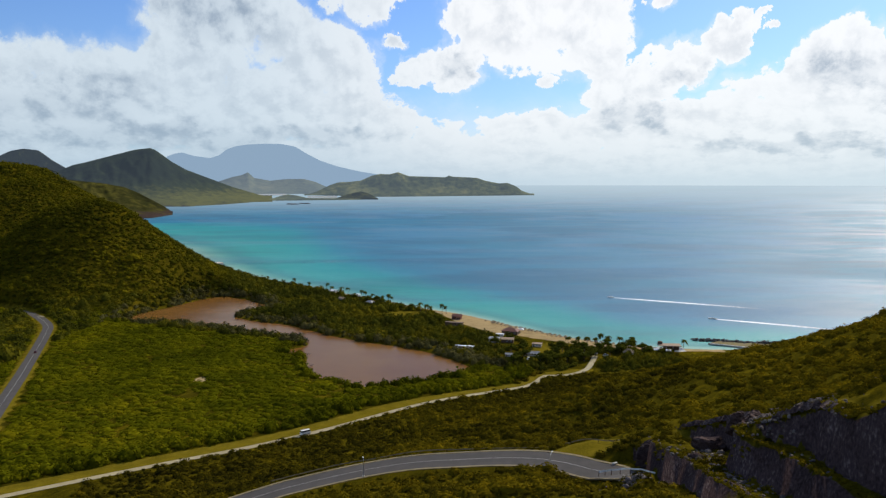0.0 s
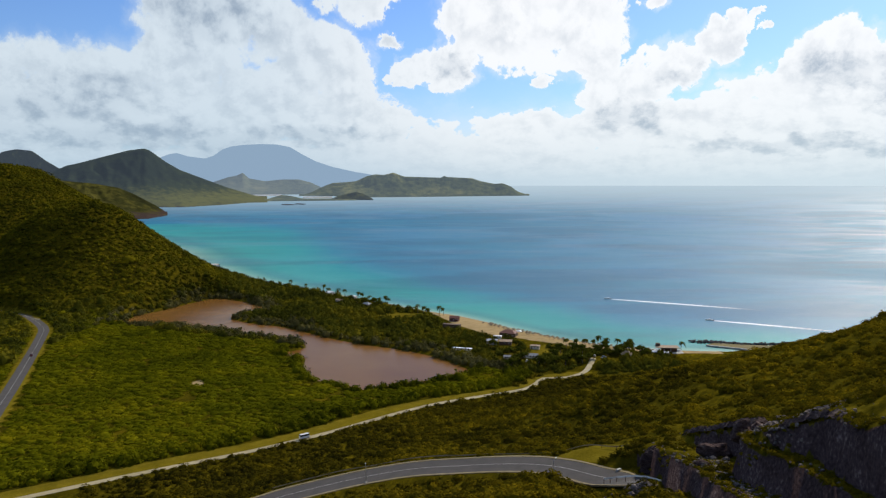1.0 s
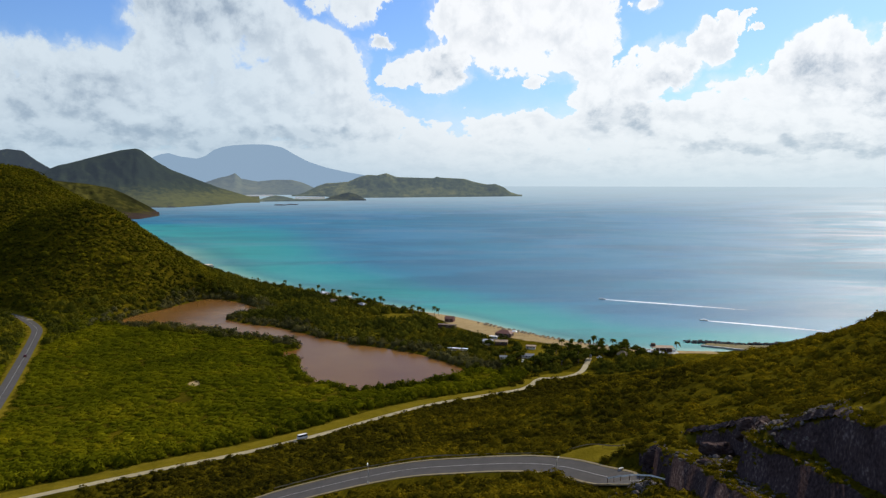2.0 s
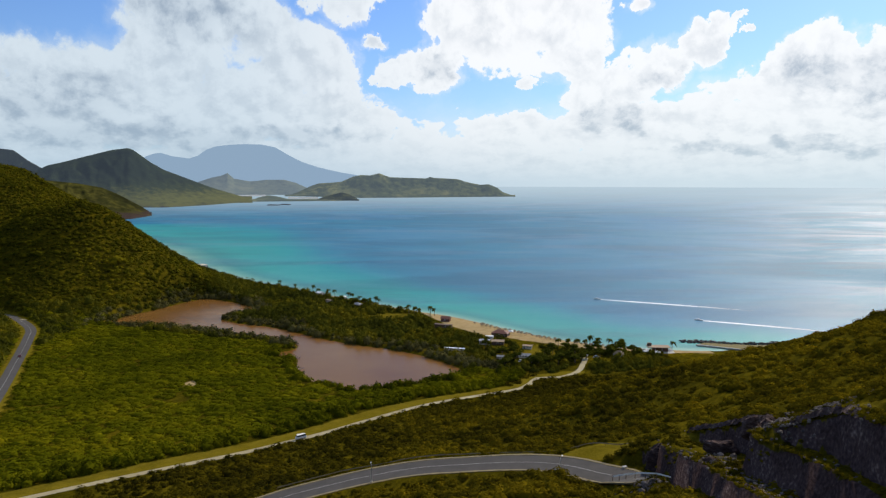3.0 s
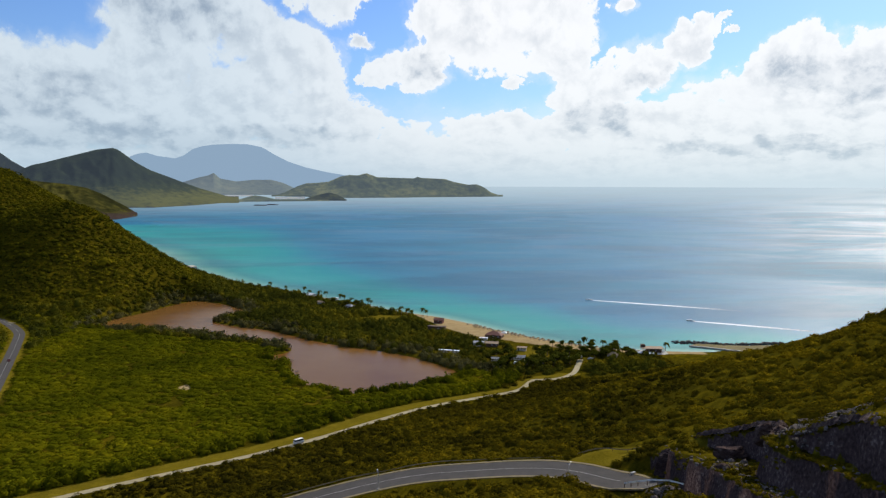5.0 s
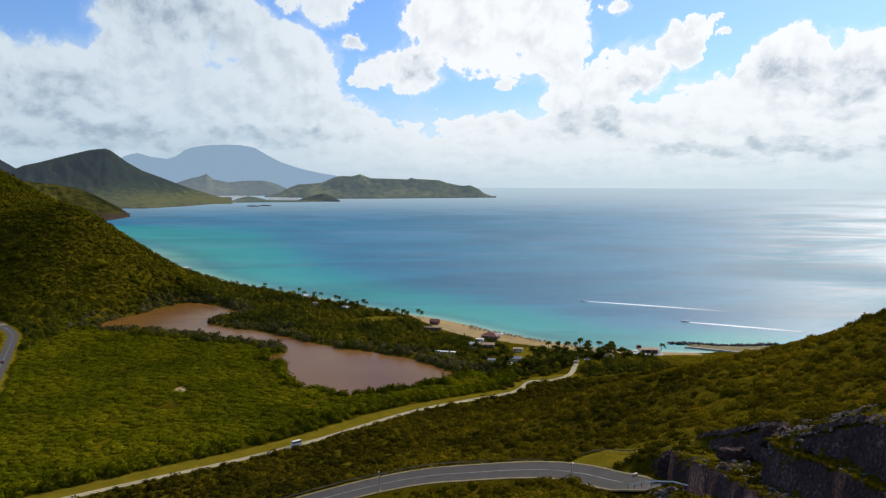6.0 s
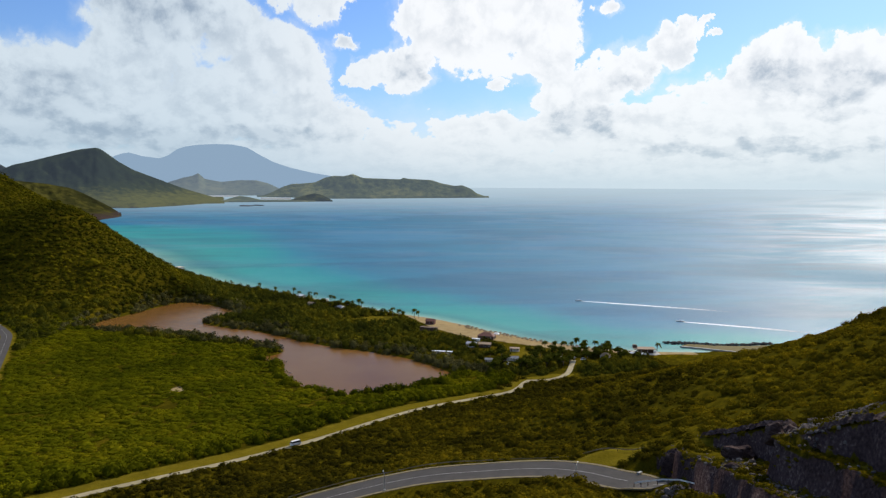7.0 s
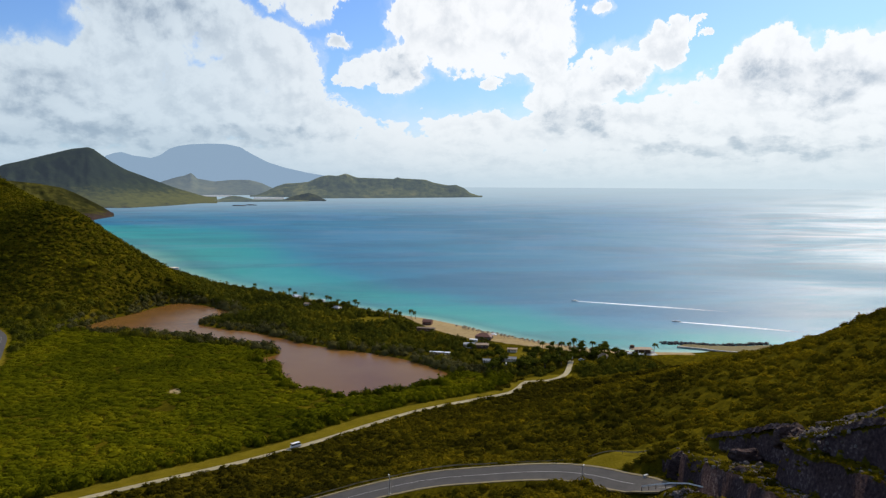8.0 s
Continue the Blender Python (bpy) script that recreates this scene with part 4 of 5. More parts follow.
# ---- rocks of the road cut ----
def rock_mesh(size, seed, detail=4, cuts=22, grain=0.10):
    """A blocky rock: many flat breaks, roughened."""
    rng = random.Random(seed)
    planes = []
    for i in range(cuts):
        n = Vector((rng.gauss(0, 1), rng.gauss(0, 1), rng.gauss(0, 0.8))).normalized()
        planes.append((n, rng.uniform(0.62, 0.95)))
    planes += [(Vector((0, 0, 1)), 0.85), (Vector((rng.uniform(-0.2, 0.2), -1, 0.15)).normalized(), 0.72)]
    bm = bmesh.new()
    bmesh.ops.create_icosphere(bm, subdivisions=detail, radius=1)
    for v in bm.verts:
        n = v.co.normalized()
        r = min([1.05] + [k / max(n.dot(p), 1e-3) for p, k in planes if n.dot(p) > 0.05])
        q = n * r
        w = Vector((q.x * size[0], q.y * size[1], q.z * size[2]))
        f = noise.fractal(w * 0.30 + Vector((seed, 0, 0)), 0.8, 2.1, 6) * grain + noise.noise(w * 0.11 + Vector((0, seed, 0))) * grain * 1.3
        ledge = 0.03 * math.sin(w.z * 2.3 + 2.0 * noise.noise(w * 0.2))
        q = q * (1 + f + ledge)
        v.co = (q.x * size[0], q.y * size[1], q.z * size[2])
    return bm


def outcrop(at, size, turn, seed, label, tilt=0.0):
    ob = part("rock_outcrop", rock_mesh(size, seed, grain=0.2), ROCK, None)
    ob.matrix_basis = Matrix.Translation(at) @ Matrix.Rotation(turn, 4, "Z") @ Matrix.Rotation(tilt, 4, "Y")
    tagged(ob, label, "rock", "rocks of the road cut")


def rock_wall(line, label, seed, bulge=1.6, foot=1.8):
    """A broken rock face. line: x, y, foot and crest height along it; it faces the left of its direction's reverse."""
    pts = np.array(line, float)
    flat = curve_points(pts, 0.5)
    rng = random.Random(seed)
    t = np.gradient(flat[:, :2], axis=0)
    t /= np.linalg.norm(t, axis=1)[:, None]
    out = np.stack([t[:, 1], -t[:, 0]], 1)
    rows = 22
    verts = []
    for (x, y, z0, z1), o in zip(flat, out):
        crest = z1 - 0.4 + 0.5 * noise.noise(Vector((x * 0.17, y * 0.17, seed))) + 0.4 * noise.noise(Vector((x * 0.6, y * 0.6, seed))) + 0.25 * noise.noise(Vector((x * 1.9, y * 1.9, seed)))
        for j in range(rows + 2):
            f = min(j / rows, 1.0)
            z = z0 - 2 + (crest - z0 + 2) * f
            p = Vector((x, y, z))
            bend = 1.2 * noise.noise(p * 0.25)
            cell = noise.cell(Vector((p.x * 0.30 + p.y * 0.22 + bend, seed, z * 0.28 + 0.12 * x + bend)))
            cell2 = noise.cell(Vector((p.x * 0.75 - p.y * 0.6 + bend, seed + 3, z * 0.8 - 0.3 * p.y)))
            rough = noise.fractal(p * 0.22 + Vector((seed, 0, 0)), 0.7, 2.1, 6)
            push = 2.2 + bulge * (0.95 + 0.75 * rough + 0.8 * (cell - 0.5) + 0.5 * (cell2 - 0.5)) + (1 - f) * foot + rng.uniform(-0.2, 0.2)
            if j > rows:
                push = -0.5
                z = crest - 1.4
            else:
                push *= 1 - 0.75 * max(0, f - 0.85) / 0.15
            slip = rng.uniform(-0.16, 0.16)
            verts.append((x + o[0] * push + slip, y + o[1] * push + slip, z + rng.uniform(-0.12, 0.12)))
    n = rows + 2
    ob = mesh_object("rock_outcrop", verts, grid_faces(n, len(flat))[:, ::-1], ROCK)
    return tagged(ob, label, "rock", "rocks of the road cut")


def face(line, foot, crest):
    """A rock face along a crest line of the plan, near end first."""
    return [(x, y, f, c) for (x, y), f, c in zip(line[::-1], foot[::-1], crest[::-1])]


rock_wall(face(FACE_1[:10], [53, 54, 55, 59, 63, 66, 69, 72, 74, 76], [57.5, 60.8, 61.8, 65.5, 69.5, 72.1, 74.3, 76.2, 79, 82]), "low dark rock face beside the road", 21, 0.9, 1.0)
rock_wall(face(FACE_2[:6], [60, 60.6, 62.4, 64, 66, 67.5], [63.2, 66.6, 70.2, 74.2, 77.2, 79]), "dark cut rock face with a grassy top", 12, 0.9, 0.7)
rock_wall(face(FACE_2[5:13], [67.5, 69, 70, 71.8, 73.4, 75.6, 78.2, 82], [79, 78.3, 77.5, 78.8, 80.5, 82.3, 84, 86.5]), "large dark rock face below a grassy ledge", 3, 1.0, 0.8)
rock_wall(face(FACE_3[:9], [77, 77.5, 77.8, 78.8, 80, 81.2, 82.7, 84, 86.4], [79.5, 79.8, 79.8, 83.8, 88, 91.3, 92.6, 93.6, 95]), "high dark rock wall with a broken crest", 7, 1.0, 0.6)
for at, size, turn, tilt, label in [
        ((54.6, 188.5, 55.0), (3.2, 2.8, 6.4), 0.2, 0.10, "dark pointed rock beside the road bend"),
        ((64.4, 153.5, 77.0), (2.9, 2.4, 3.6), 0.1, 0.1, "dark blocky rock above the cut"),
        ((65.4, 172.0, 65.4), (4.6, 3.0, 3.6), -0.2, 0.2, "low pale rock among dry grass"),
        ((58.0, 160.5, 66.6), (2.4, 1.8, 1.5), 0.3, 0.1, "low dark rock on the ledge")]:
    outcrop(at, size, turn, int(at[0] * 7 + at[1]), label, tilt)


def crest_grass():
    """Dry grass and low bushes hanging over the crests and standing on the ledges of the cut."""
    rng = np.random.default_rng(64)
    xs, ys, rs = [], [], []
    for line, n in ((FACE_1[:9], 1), (FACE_2[:12], 3), (FACE_3[2:9], 3)):
        edge = curve_points(line, 0.5)
        for k in range(n):
            xs.append(edge[:, 0] + rng.uniform(-0.3, 0.9, len(edge)) + 0.7 * k)
            ys.append(edge[:, 1] + rng.normal(0, 0.5, len(edge)))
            rs.append(rng.lognormal(-0.55, 0.3, len(edge)))
        foot = edge - (3.2, 0)
        xs.append(foot[:, 0] + rng.normal(0, 0.8, len(foot))), ys.append(foot[:, 1] + rng.normal(0, 0.8, len(foot))), rs.append(rng.lognormal(-0.6, 0.3, len(foot)))
    x, y, r = np.concatenate(xs), np.concatenate(ys), np.concatenate(rs)
    keep = (patchy(x, y, 5, 5, 0, 9.0) > -0.25) & (line_distance(x, y, UPPER_ROAD) > 6.5)
    x, y, r = x[keep], y[keep], r[keep]
    tint = np.clip(0.68 + 0.3 * patchy(x, y, 9, 9, 0, 3.0) + 0.1 * rng.normal(size=len(x)), 0, 1)
    bushes("ledge_grass", x, y, r, r * rng.uniform(0.5, 0.9, len(x)), tint, PLAIN, SCRUB, "dry olive grass tufts on the rock ledges", 65, "grass")


crest_grass()


def joined_rocks(name, spots, mat, label, detail=1, kind="stuff", seed=5, parent=None):
    """Many stones in one mesh. spots: (x, y, z, radius)."""
    rng = random.Random(seed)
    shapes = []
    for k in range(7):
        bm = rock_mesh((1, 0.85, 0.7), 100 + k + seed, detail, 9, 0.06)
        shapes.append((np.array([v.co[:] for v in bm.verts]), np.array([[q.index for q in f.verts] for f in bm.faces])))
        bm.free()
    vs, fs, base = [], [], 0
    for x, y, z, r in spots:
        v, f = shapes[rng.randrange(7)]
        m = np.array(Euler((rng.uniform(-0.5, 0.5), rng.uniform(-0.5, 0.5), rng.uniform(0, 6.3))).to_matrix())
        vs.append(v @ m.T * r + (x, y, z))
        fs.append(f + base)
        base += len(v)
    ob = fast_mesh(name, np.vstack(vs), np.vstack(fs), mat, False)
    ob.parent = parent
    return tagged(ob, label, "" if parent else "stones", kind=kind)


def build_talus():
    rng = np.random.default_rng(61)
    spots = []
    for cx, cy, sx, sy, n in ((75, 147, 3, 4, 420), (84, 138, 6, 4, 320), (66.5, 141, 1.6, 4.5, 380), (61, 166, 4, 6, 110), (43, 160.5, 3.5, 2.2, 260), (96, 150, 7, 5, 160), (57, 135, 1.8, 9, 90)):
        x, y = rng.normal(cx, sx, n), rng.normal(cy, sy, n)
        keep = line_distance(x, y, UPPER_ROAD) > 7
        x, y = x[keep], y[keep]
        r = rng.lognormal(-1.15, 0.45, len(x))
        spots += list(zip(x, y, land_height(x, y) + 0.15 * r, r))
    for face_line, top in ((FACE_1[:9], 0.4), (FACE_2[:12], 0.4), (FACE_3[:9], 0.4)):
        edge = curve_points(face_line, 0.9)
        x, y = edge[:, 0] + rng.normal(1.2, 1.3, len(edge)), edge[:, 1] + rng.normal(0, 0.6, len(edge))
        r = rng.lognormal(-1.35, 0.5, len(edge))
        spots += [(a, b, c, d) for a, b, c, d, k in zip(x, y, land_height(x + 1.5, y) + 0.1, r, rng.random(len(edge))) if k < 0.7]
    joined_rocks("loose_stones", spots, RUBBLE, "scattered grey and pale broken stones on the slope")


build_talus()

# ---- timber, paint and roofing ----
WHITE = plain("white_paint", (0.66, 0.66, 0.63), (0.82, 0.82, 0.80), 0.6, 0.8)
CREAM = plain("cream_wall", (0.55, 0.47, 0.34), (0.70, 0.62, 0.48), 0.8, 0.6)
BROWN = plain("brown_timber", (0.075, 0.045, 0.028), (0.15, 0.095, 0.06), 0.8, 1.2)
RED_ROOF = plain("dull_red_roof", (0.11, 0.040, 0.028), (0.19, 0.075, 0.05), 0.7, 0.8)
TAN_ROOF = plain("tan_roof", (0.22, 0.15, 0.09), (0.34, 0.25, 0.16), 0.8, 0.5)
GREY_ROOF = plain("grey_sheet_roof", (0.15, 0.15, 0.15), (0.28, 0.28, 0.28), 0.5, 0.5)
THATCH = plain("thatch", (0.13, 0.095, 0.055), (0.26, 0.20, 0.12), 0.95, 2.0, bump=0.1)
CONCRETE = plain("concrete", (0.34, 0.32, 0.28), (0.52, 0.50, 0.45), 0.85, 0.4)
STEEL = plain("galvanised_steel", (0.30, 0.31, 0.32), (0.48, 0.49, 0.50), 0.45, 1.5, metal=0.7, bump=0.003)
RAIL = plain("weathered_rail", (0.20, 0.165, 0.10), (0.36, 0.30, 0.19), 0.7, 0.8)
RUBBER = plain("tyre_rubber", (0.018, 0.018, 0.018), (0.035, 0.035, 0.035), 0.85, 3)
PANEL = plain("solar_cells", (0.02, 0.03, 0.07), (0.04, 0.05, 0.11), 0.25, 2, bump=0.001)
BARK = plain("bark", (0.09, 0.07, 0.05), (0.20, 0.16, 0.12), 0.95, 2, bump=0.05)


def glass_material():
    m, n, p = material("dark_glass", 0.08, 0.5)
    n.put(p, "Base Color", n.ramp(n.noise(n.place, 0.7, 3), [(0.3, (0.015, 0.018, 0.02)), (0.7, (0.035, 0.04, 0.045))]))
    return m


GLASS = glass_material()


# ---- street lamps beside the hill road ----
def street_lamp(x, y, turn):
    lamp = new("street_lamp")
    bm = bmesh.new()
    box(bm, (0.7, 0.7, 0.5), (0, 0, 0.15), 0, 0.06)
    part("base", bm, CONCRETE, lamp, "pale concrete footing")
    bm = bmesh.new()
    tube(bm, (0, 0, 0.3), (0, 0, 5.3), 0.11, 0.08, 10)
    part("pole", bm, STEEL, lamp)
    bm = bmesh.new()
    tube(bm, (0, 0, 4.7), (1.5, 0, 5.25), 0.05, 0.04, 8)
    part("arm", bm, STEEL, lamp)
    bm = bmesh.new()
    box(bm, (0.75, 0.32, 0.14), (1.75, 0, 5.28), 0, 0.04)
    part("lamp_head", bm, WHITE, lamp, "white lamp head")
    bm = bmesh.new()
    box(bm, (1.5, 1.0, 0.06), (0, 0, 0), 0, 0.01)
    bmesh.ops.rotate(bm, verts=bm.verts, cent=(0, 0, 0), matrix=Matrix.Rotation(0.35, 3, "Y"))
    bmesh.ops.translate(bm, verts=bm.verts, vec=(-0.1, 0, 5.45))
    part("solar_panel", bm, PANEL, lamp, "tilted blue solar panel")
    lamp.matrix_basis = pose(x, y, float(land_height(x, y)), 0, 0, turn)
    return tagged(lamp, "galvanised solar street lamp beside the hill road", "street lamp", "street lamps")


first = street_lamp(29.3, 191.6, 62)
copy_thing(first, pose(-23.5, 206.0, float(land_height(-23.5, 206.0)), 0, 0, 100))


# ---- guard rails ----
def guard_rail(pts, height, mat, label, gap, z_of):
    pts = curve_points(np.array(pts, float), 1.0)
    rail = new("guard_rail")
    x0, y0 = pts[0]
    z0 = float(z_of(pts[:1, 0], pts[:1, 1])[0])
    rail.location = (x0, y0, z0)
    z = z_of(pts[:, 0], pts[:, 1])
    prof = [(-0.06, height - 0.34), (0.06, height - 0.30), (-0.02, height - 0.18), (0.06, height - 0.06), (-0.06, height)]
    t = np.gradient(pts, axis=0)
    t /= np.linalg.norm(t, axis=1)[:, None]
    verts = [(p[0] - q[1] * o - x0, p[1] + q[0] * o - y0, zz + h - z0) for p, q, zz in zip(pts, t, z) for o, h in prof]
    k = len(prof)
    faces = [(i * k + j, (i + 1) * k + j, (i + 1) * k + (j + 1) % k, i * k + (j + 1) % k) for i in range(len(pts) - 1) for j in range(k)]
    mesh_object("rail", verts, faces, mat, False, rail)
    bm = bmesh.new()
    box(bm, (0.16, 0.16, height + 0.3), (0, 0, height / 2 - 0.25), 0, 0.02)
    post = part("post", bm, BROWN, rail)
    data = post.data
    spots = range(0, len(pts), gap)
    for n, i in enumerate(spots):
        ob = post if n == 0 else new("post", data)
        ob.parent = rail
        ob.location = (pts[i][0] - x0, pts[i][1] - y0, float(z[i]) - z0)
    return tagged(rail, label, "guard rail", "guard rails")


guard_rail([(-52, 210.5), (-38.8, 214.6), (-23.8, 218.6), (-11.3, 218.8), (2.8, 217.0), (11.4, 215.6), (28.5, 212.6), (40, 210.4), (47, 207.6), (53, 204)], 0.95, RAIL,
           "weathered metal guard rail along the hill road", 4, lambda x, y: land_height(x, y))
guard_rail([(37.6, 168.4), (39.8, 165), (42.2, 162), (45.2, 159.4), (47.8, 157.2)], 1.0, WHITE,
           "pale curved guard rail at the road bend", 2, lambda x, y: np.maximum(land_height(x, y), np.interp(x, [37.6, 39.8, 42.2, 45.2, 47.8], [59.3, 61.2, 62.8, 63.7, 63.7])))


# ---- vehicles ----
def vehicle(name, length, width, height, paint, label, van=False):
    car = new(name)
    bm = bmesh.new()
    low = height * (0.62 if van else 0.55)
    box(bm, (length, width, low - 0.28), (0, 0, 0.28 + (low - 0.28) / 2), 0, 0.12)
    part("body", bm, paint, car)
    bm = bmesh.new()
    top = 0.92 if van else 0.52
    c = bmesh.ops.create_cube(bm, size=1, matrix=Matrix.Translation((-0.02 * length if van else -0.05 * length, 0, (low + height) / 2 - 0.06)) @ Matrix.Diagonal((length * top, width * 0.96, height - low, 1)))["verts"]
    for v in c:
        if v.co.z > (low + height) / 2:
            v.co.x = v.co.x * (0.93 if van else 0.78)
            v.co.y *= 0.90
    part("windows", bm, GLASS, car, "dark tinted windows")
    bm = bmesh.new()
    box(bm, (length * (0.88 if van else 0.42), width * 0.88, 0.12), (-0.02 * length, 0, height - 0.07), 0, 0.04)
    part("roof", bm, paint, car)
    data = None
    for sx in (-1, 1):
        for sy in (-1, 1):
            if data is None:
                bm = bmesh.new()
                tube(bm, (0, -0.11, 0), (0, 0.11, 0), 0.33, 0.33, 14)
                wheel = part("wheel", bm, RUBBER, car)
                data = wheel.data
                bm = bmesh.new()
                tube(bm, (0, -0.125, 0), (0, 0.125, 0), 0.19, 0.19, 10)
                rim = part("rim", bm, STEEL, wheel)
            else:
                wheel = new("wheel", data)
                wheel.parent = car
                r = new("rim", rim.data)
                r.parent = wheel
            wheel.location = (sx * length * 0.31, sy * (width / 2 - 0.1), 0.33)
    for sy in (-1, 1):
        bm = bmesh.new()
        box(bm, (0.06, 0.3, 0.16), (length / 2 + 0.01, sy * width * 0.34, low * 0.72), 0, 0.02)
        part("headlight", bm, WHITE, car)
    bm = bmesh.new()
    box(bm, (0.14, width * 0.95, 0.22), (length / 2, 0, 0.42), 0, 0.04)
    part("bumper", bm, RUBBER, car)
    return tagged(car, label, "car" if not van else "van")


van = vehicle("minibus", 5.2, 1.95, 2.35, WHITE, "white minibus with dark windows on the pale road", True)
van.matrix_basis = pose(-69.4, 353.4, 3.08, 0, 0, 38)
DARK_PAINT = plain("dark_red_paint", (0.10, 0.02, 0.015), (0.16, 0.035, 0.03), 0.35, 1)
car = vehicle("car", 4.3, 1.8, 1.5, DARK_PAINT, "dark red car on the asphalt road")
car.matrix_basis = pose(-303.5, 528.0, 3.08, 0, 0, 113)
parked = vehicle("car", 4.4, 1.8, 1.5, WHITE, "white car parked under the trees behind the beach")
parked.matrix_basis = pose(119, 519, float(land_height(119, 519)), 0, 0, 30)
tagged(parked, group="parked cars")
for x, y, turn in ((113, 523, 70), (103, 528, 10), (62, 511, 40)):
    copy_thing(parked, pose(x, y, float(land_height(x, y)), 0, 0, turn))


# ---- beach buildings ----
def house(x, y, size, turn, wall_mat, roof_mat, label, roof="gable", rise=1.4, doors=1, windows=2, name="beach_house"):
    """A small building: walls, roof with eaves, doors and windows in the long side that faces the slope."""
    w, d, h = size
    ob = new(name)
    bm = bmesh.new()
    box(bm, (w, d, h + 0.6), (0, 0, h / 2 - 0.3))
    part("wall", bm, wall_mat, ob)
    bm = bmesh.new()
    e, ew = 0.6, 0.5
    if roof == "gable":
        a = [(-w / 2 - ew, -d / 2 - e, h - 0.15), (w / 2 + ew, -d / 2 - e, h - 0.15), (w / 2 + ew, d / 2 + e, h - 0.15), (-w / 2 - ew, d / 2 + e, h - 0.15), (-w / 2 - ew, 0, h + rise), (w / 2 + ew, 0, h + rise)]
        v = [bm.verts.new(p) for p in a]
        for f in ((0, 1, 5, 4), (2, 3, 4, 5), (0, 4, 3), (1, 2, 5), (3, 2, 1, 0)):
            bm.faces.new([v[i] for i in f])
    elif roof == "hip":
        r = max(0.0, w / 2 - d / 2)
        a = [(-w / 2 - ew, -d / 2 - e, h - 0.15), (w / 2 + ew, -d / 2 - e, h - 0.15), (w / 2 + ew, d / 2 + e, h - 0.15), (-w / 2 - ew, d / 2 + e, h - 0.15), (-r, 0, h + rise), (r + 0.01, 0, h + rise)]
        v = [bm.verts.new(p) for p in a]
        for f in ((0, 1, 5, 4), (2, 3, 4, 5), (3, 0, 4), (1, 2, 5), (3, 2, 1, 0)):
            bm.faces.new([v[i] for i in f])
    else:
        box(bm, (w + 2 * ew, d + 2 * e, 0.28), (0, 0, h + 0.1), 0, 0.05)
    part("roof", bm, roof_mat, ob)
    n = doors + windows
    for i in range(n):
        px = -w / 2 + w * (i + 0.5) / n
        bm = bmesh.new()
        if i < doors:
            box(bm, (0.95, 0.10, 2.05), (px, -d / 2 - 0.03, 1.03), 0, 0.02)
            part("door", bm, BROWN, ob)
        else:
            box(bm, (1.15, 0.10, 1.0), (px, -d / 2 - 0.02, 1.55), 0, 0.02)
            win = part("window", bm, WHITE, ob)
            bm = bmesh.new()
            box(bm, (0.95, 0.06, 0.8), (px, -d / 2 - 0.06, 1.55))
            part("pane", bm, GLASS, win)
    ob.matrix_basis = pose(x, y, float(land_height(x, y)), 0, 0, turn)
    return tagged(ob, label, "house" if name == "beach_house" else "shed")


def tent(x, y, size, turn, label, mat=WHITE, h=2.4):
    ob = new("canopy_tent")
    w, d = size
    bm = bmesh.new()
    v = [bm.verts.new(p) for p in ((-w / 2, -d / 2, h), (w / 2, -d / 2, h), (w / 2, d / 2, h), (-w / 2, d / 2, h), (0, 0, h + 1.3))]
    u = [bm.verts.new((p.co.x, p.co.y, h - 0.3)) for p in v[:4]]
    for i in range(4):
        bm.faces.new((v[i], v[(i + 1) % 4], v[4]))
        bm.faces.new((u[i], u[(i + 1) % 4], v[(i + 1) % 4], v[i]))
    part("canopy", bm, mat, ob)
    data = None
    for sx in (-1, 1):
        for sy in (-1, 1):
            if data is None:
                bm = bmesh.new()
                tube(bm, (0, 0, -0.3), (0, 0, h - 0.1), 0.05, 0.05, 6)
                leg = part("leg", bm, STEEL, ob)
                data = leg.data
            else:
                leg = new("leg", data)
                leg.parent = ob
            leg.location = (sx * (w / 2 - 0.1), sy * (d / 2 - 0.1), 0)
    ob.matrix_basis = pose(x, y, float(land_height(x, y)), 0, 0, turn)
    return tagged(ob, label, "tent", "tents behind the beach")


house(13, 663, (8.0, 6.0, 3.0), -20, RED_ROOF, RED_ROOF, "small dark red-brown cabin on the sand", "gable", 1.8)
house(10, 634, (15.5, 4.0, 2.8), -20, BROWN, BROWN, "long low brown timber shed at the edge of the sand", "flat", doors=2, windows=2, name="beach_shed")
house(57, 597, (13.5, 9.0, 3.0), -22, BROWN, RED_ROOF, "dark red beach bar with a broad hipped roof", "hip", 2.4)
tent(66, 604, (5.2, 4), -20, "white canopy tent beside the beach bar")
house(47, 588, (6.0, 2.2, 1.8), -15, WHITE, WHITE, "low white flat-roofed shed behind the beach bar", "flat", name="beach_shed")
house(41, 568, (8, 7, 2.8), -10, CREAM, GREY_ROOF, "cream building with a pale grey sheet roof", "flat", doors=1, windows=3)
house(51.5, 566.5, (9.5, 7, 2.9), -10, BROWN, TAN_ROOF, "open-sided building with a tan roof", "gable", 0.9)
house(16, 545, (15, 1.4, 1.7), -16, CREAM, WHITE, "long narrow white-roofed shelter in the thicket", "flat", doors=2, windows=3, name="beach_shed")
house(48.5, 519, (5, 3.0, 2.0), -12, CREAM, GREY_ROOF, "small white shed with a pale grey roof", "gable", 0.8, name="beach_shed")
house(66, 523, (10, 4.2, 2.2), -12, CREAM, GREY_ROOF, "long white bungalow with a grey roof beside trees", "gable", 1.2, doors=1, windows=4)
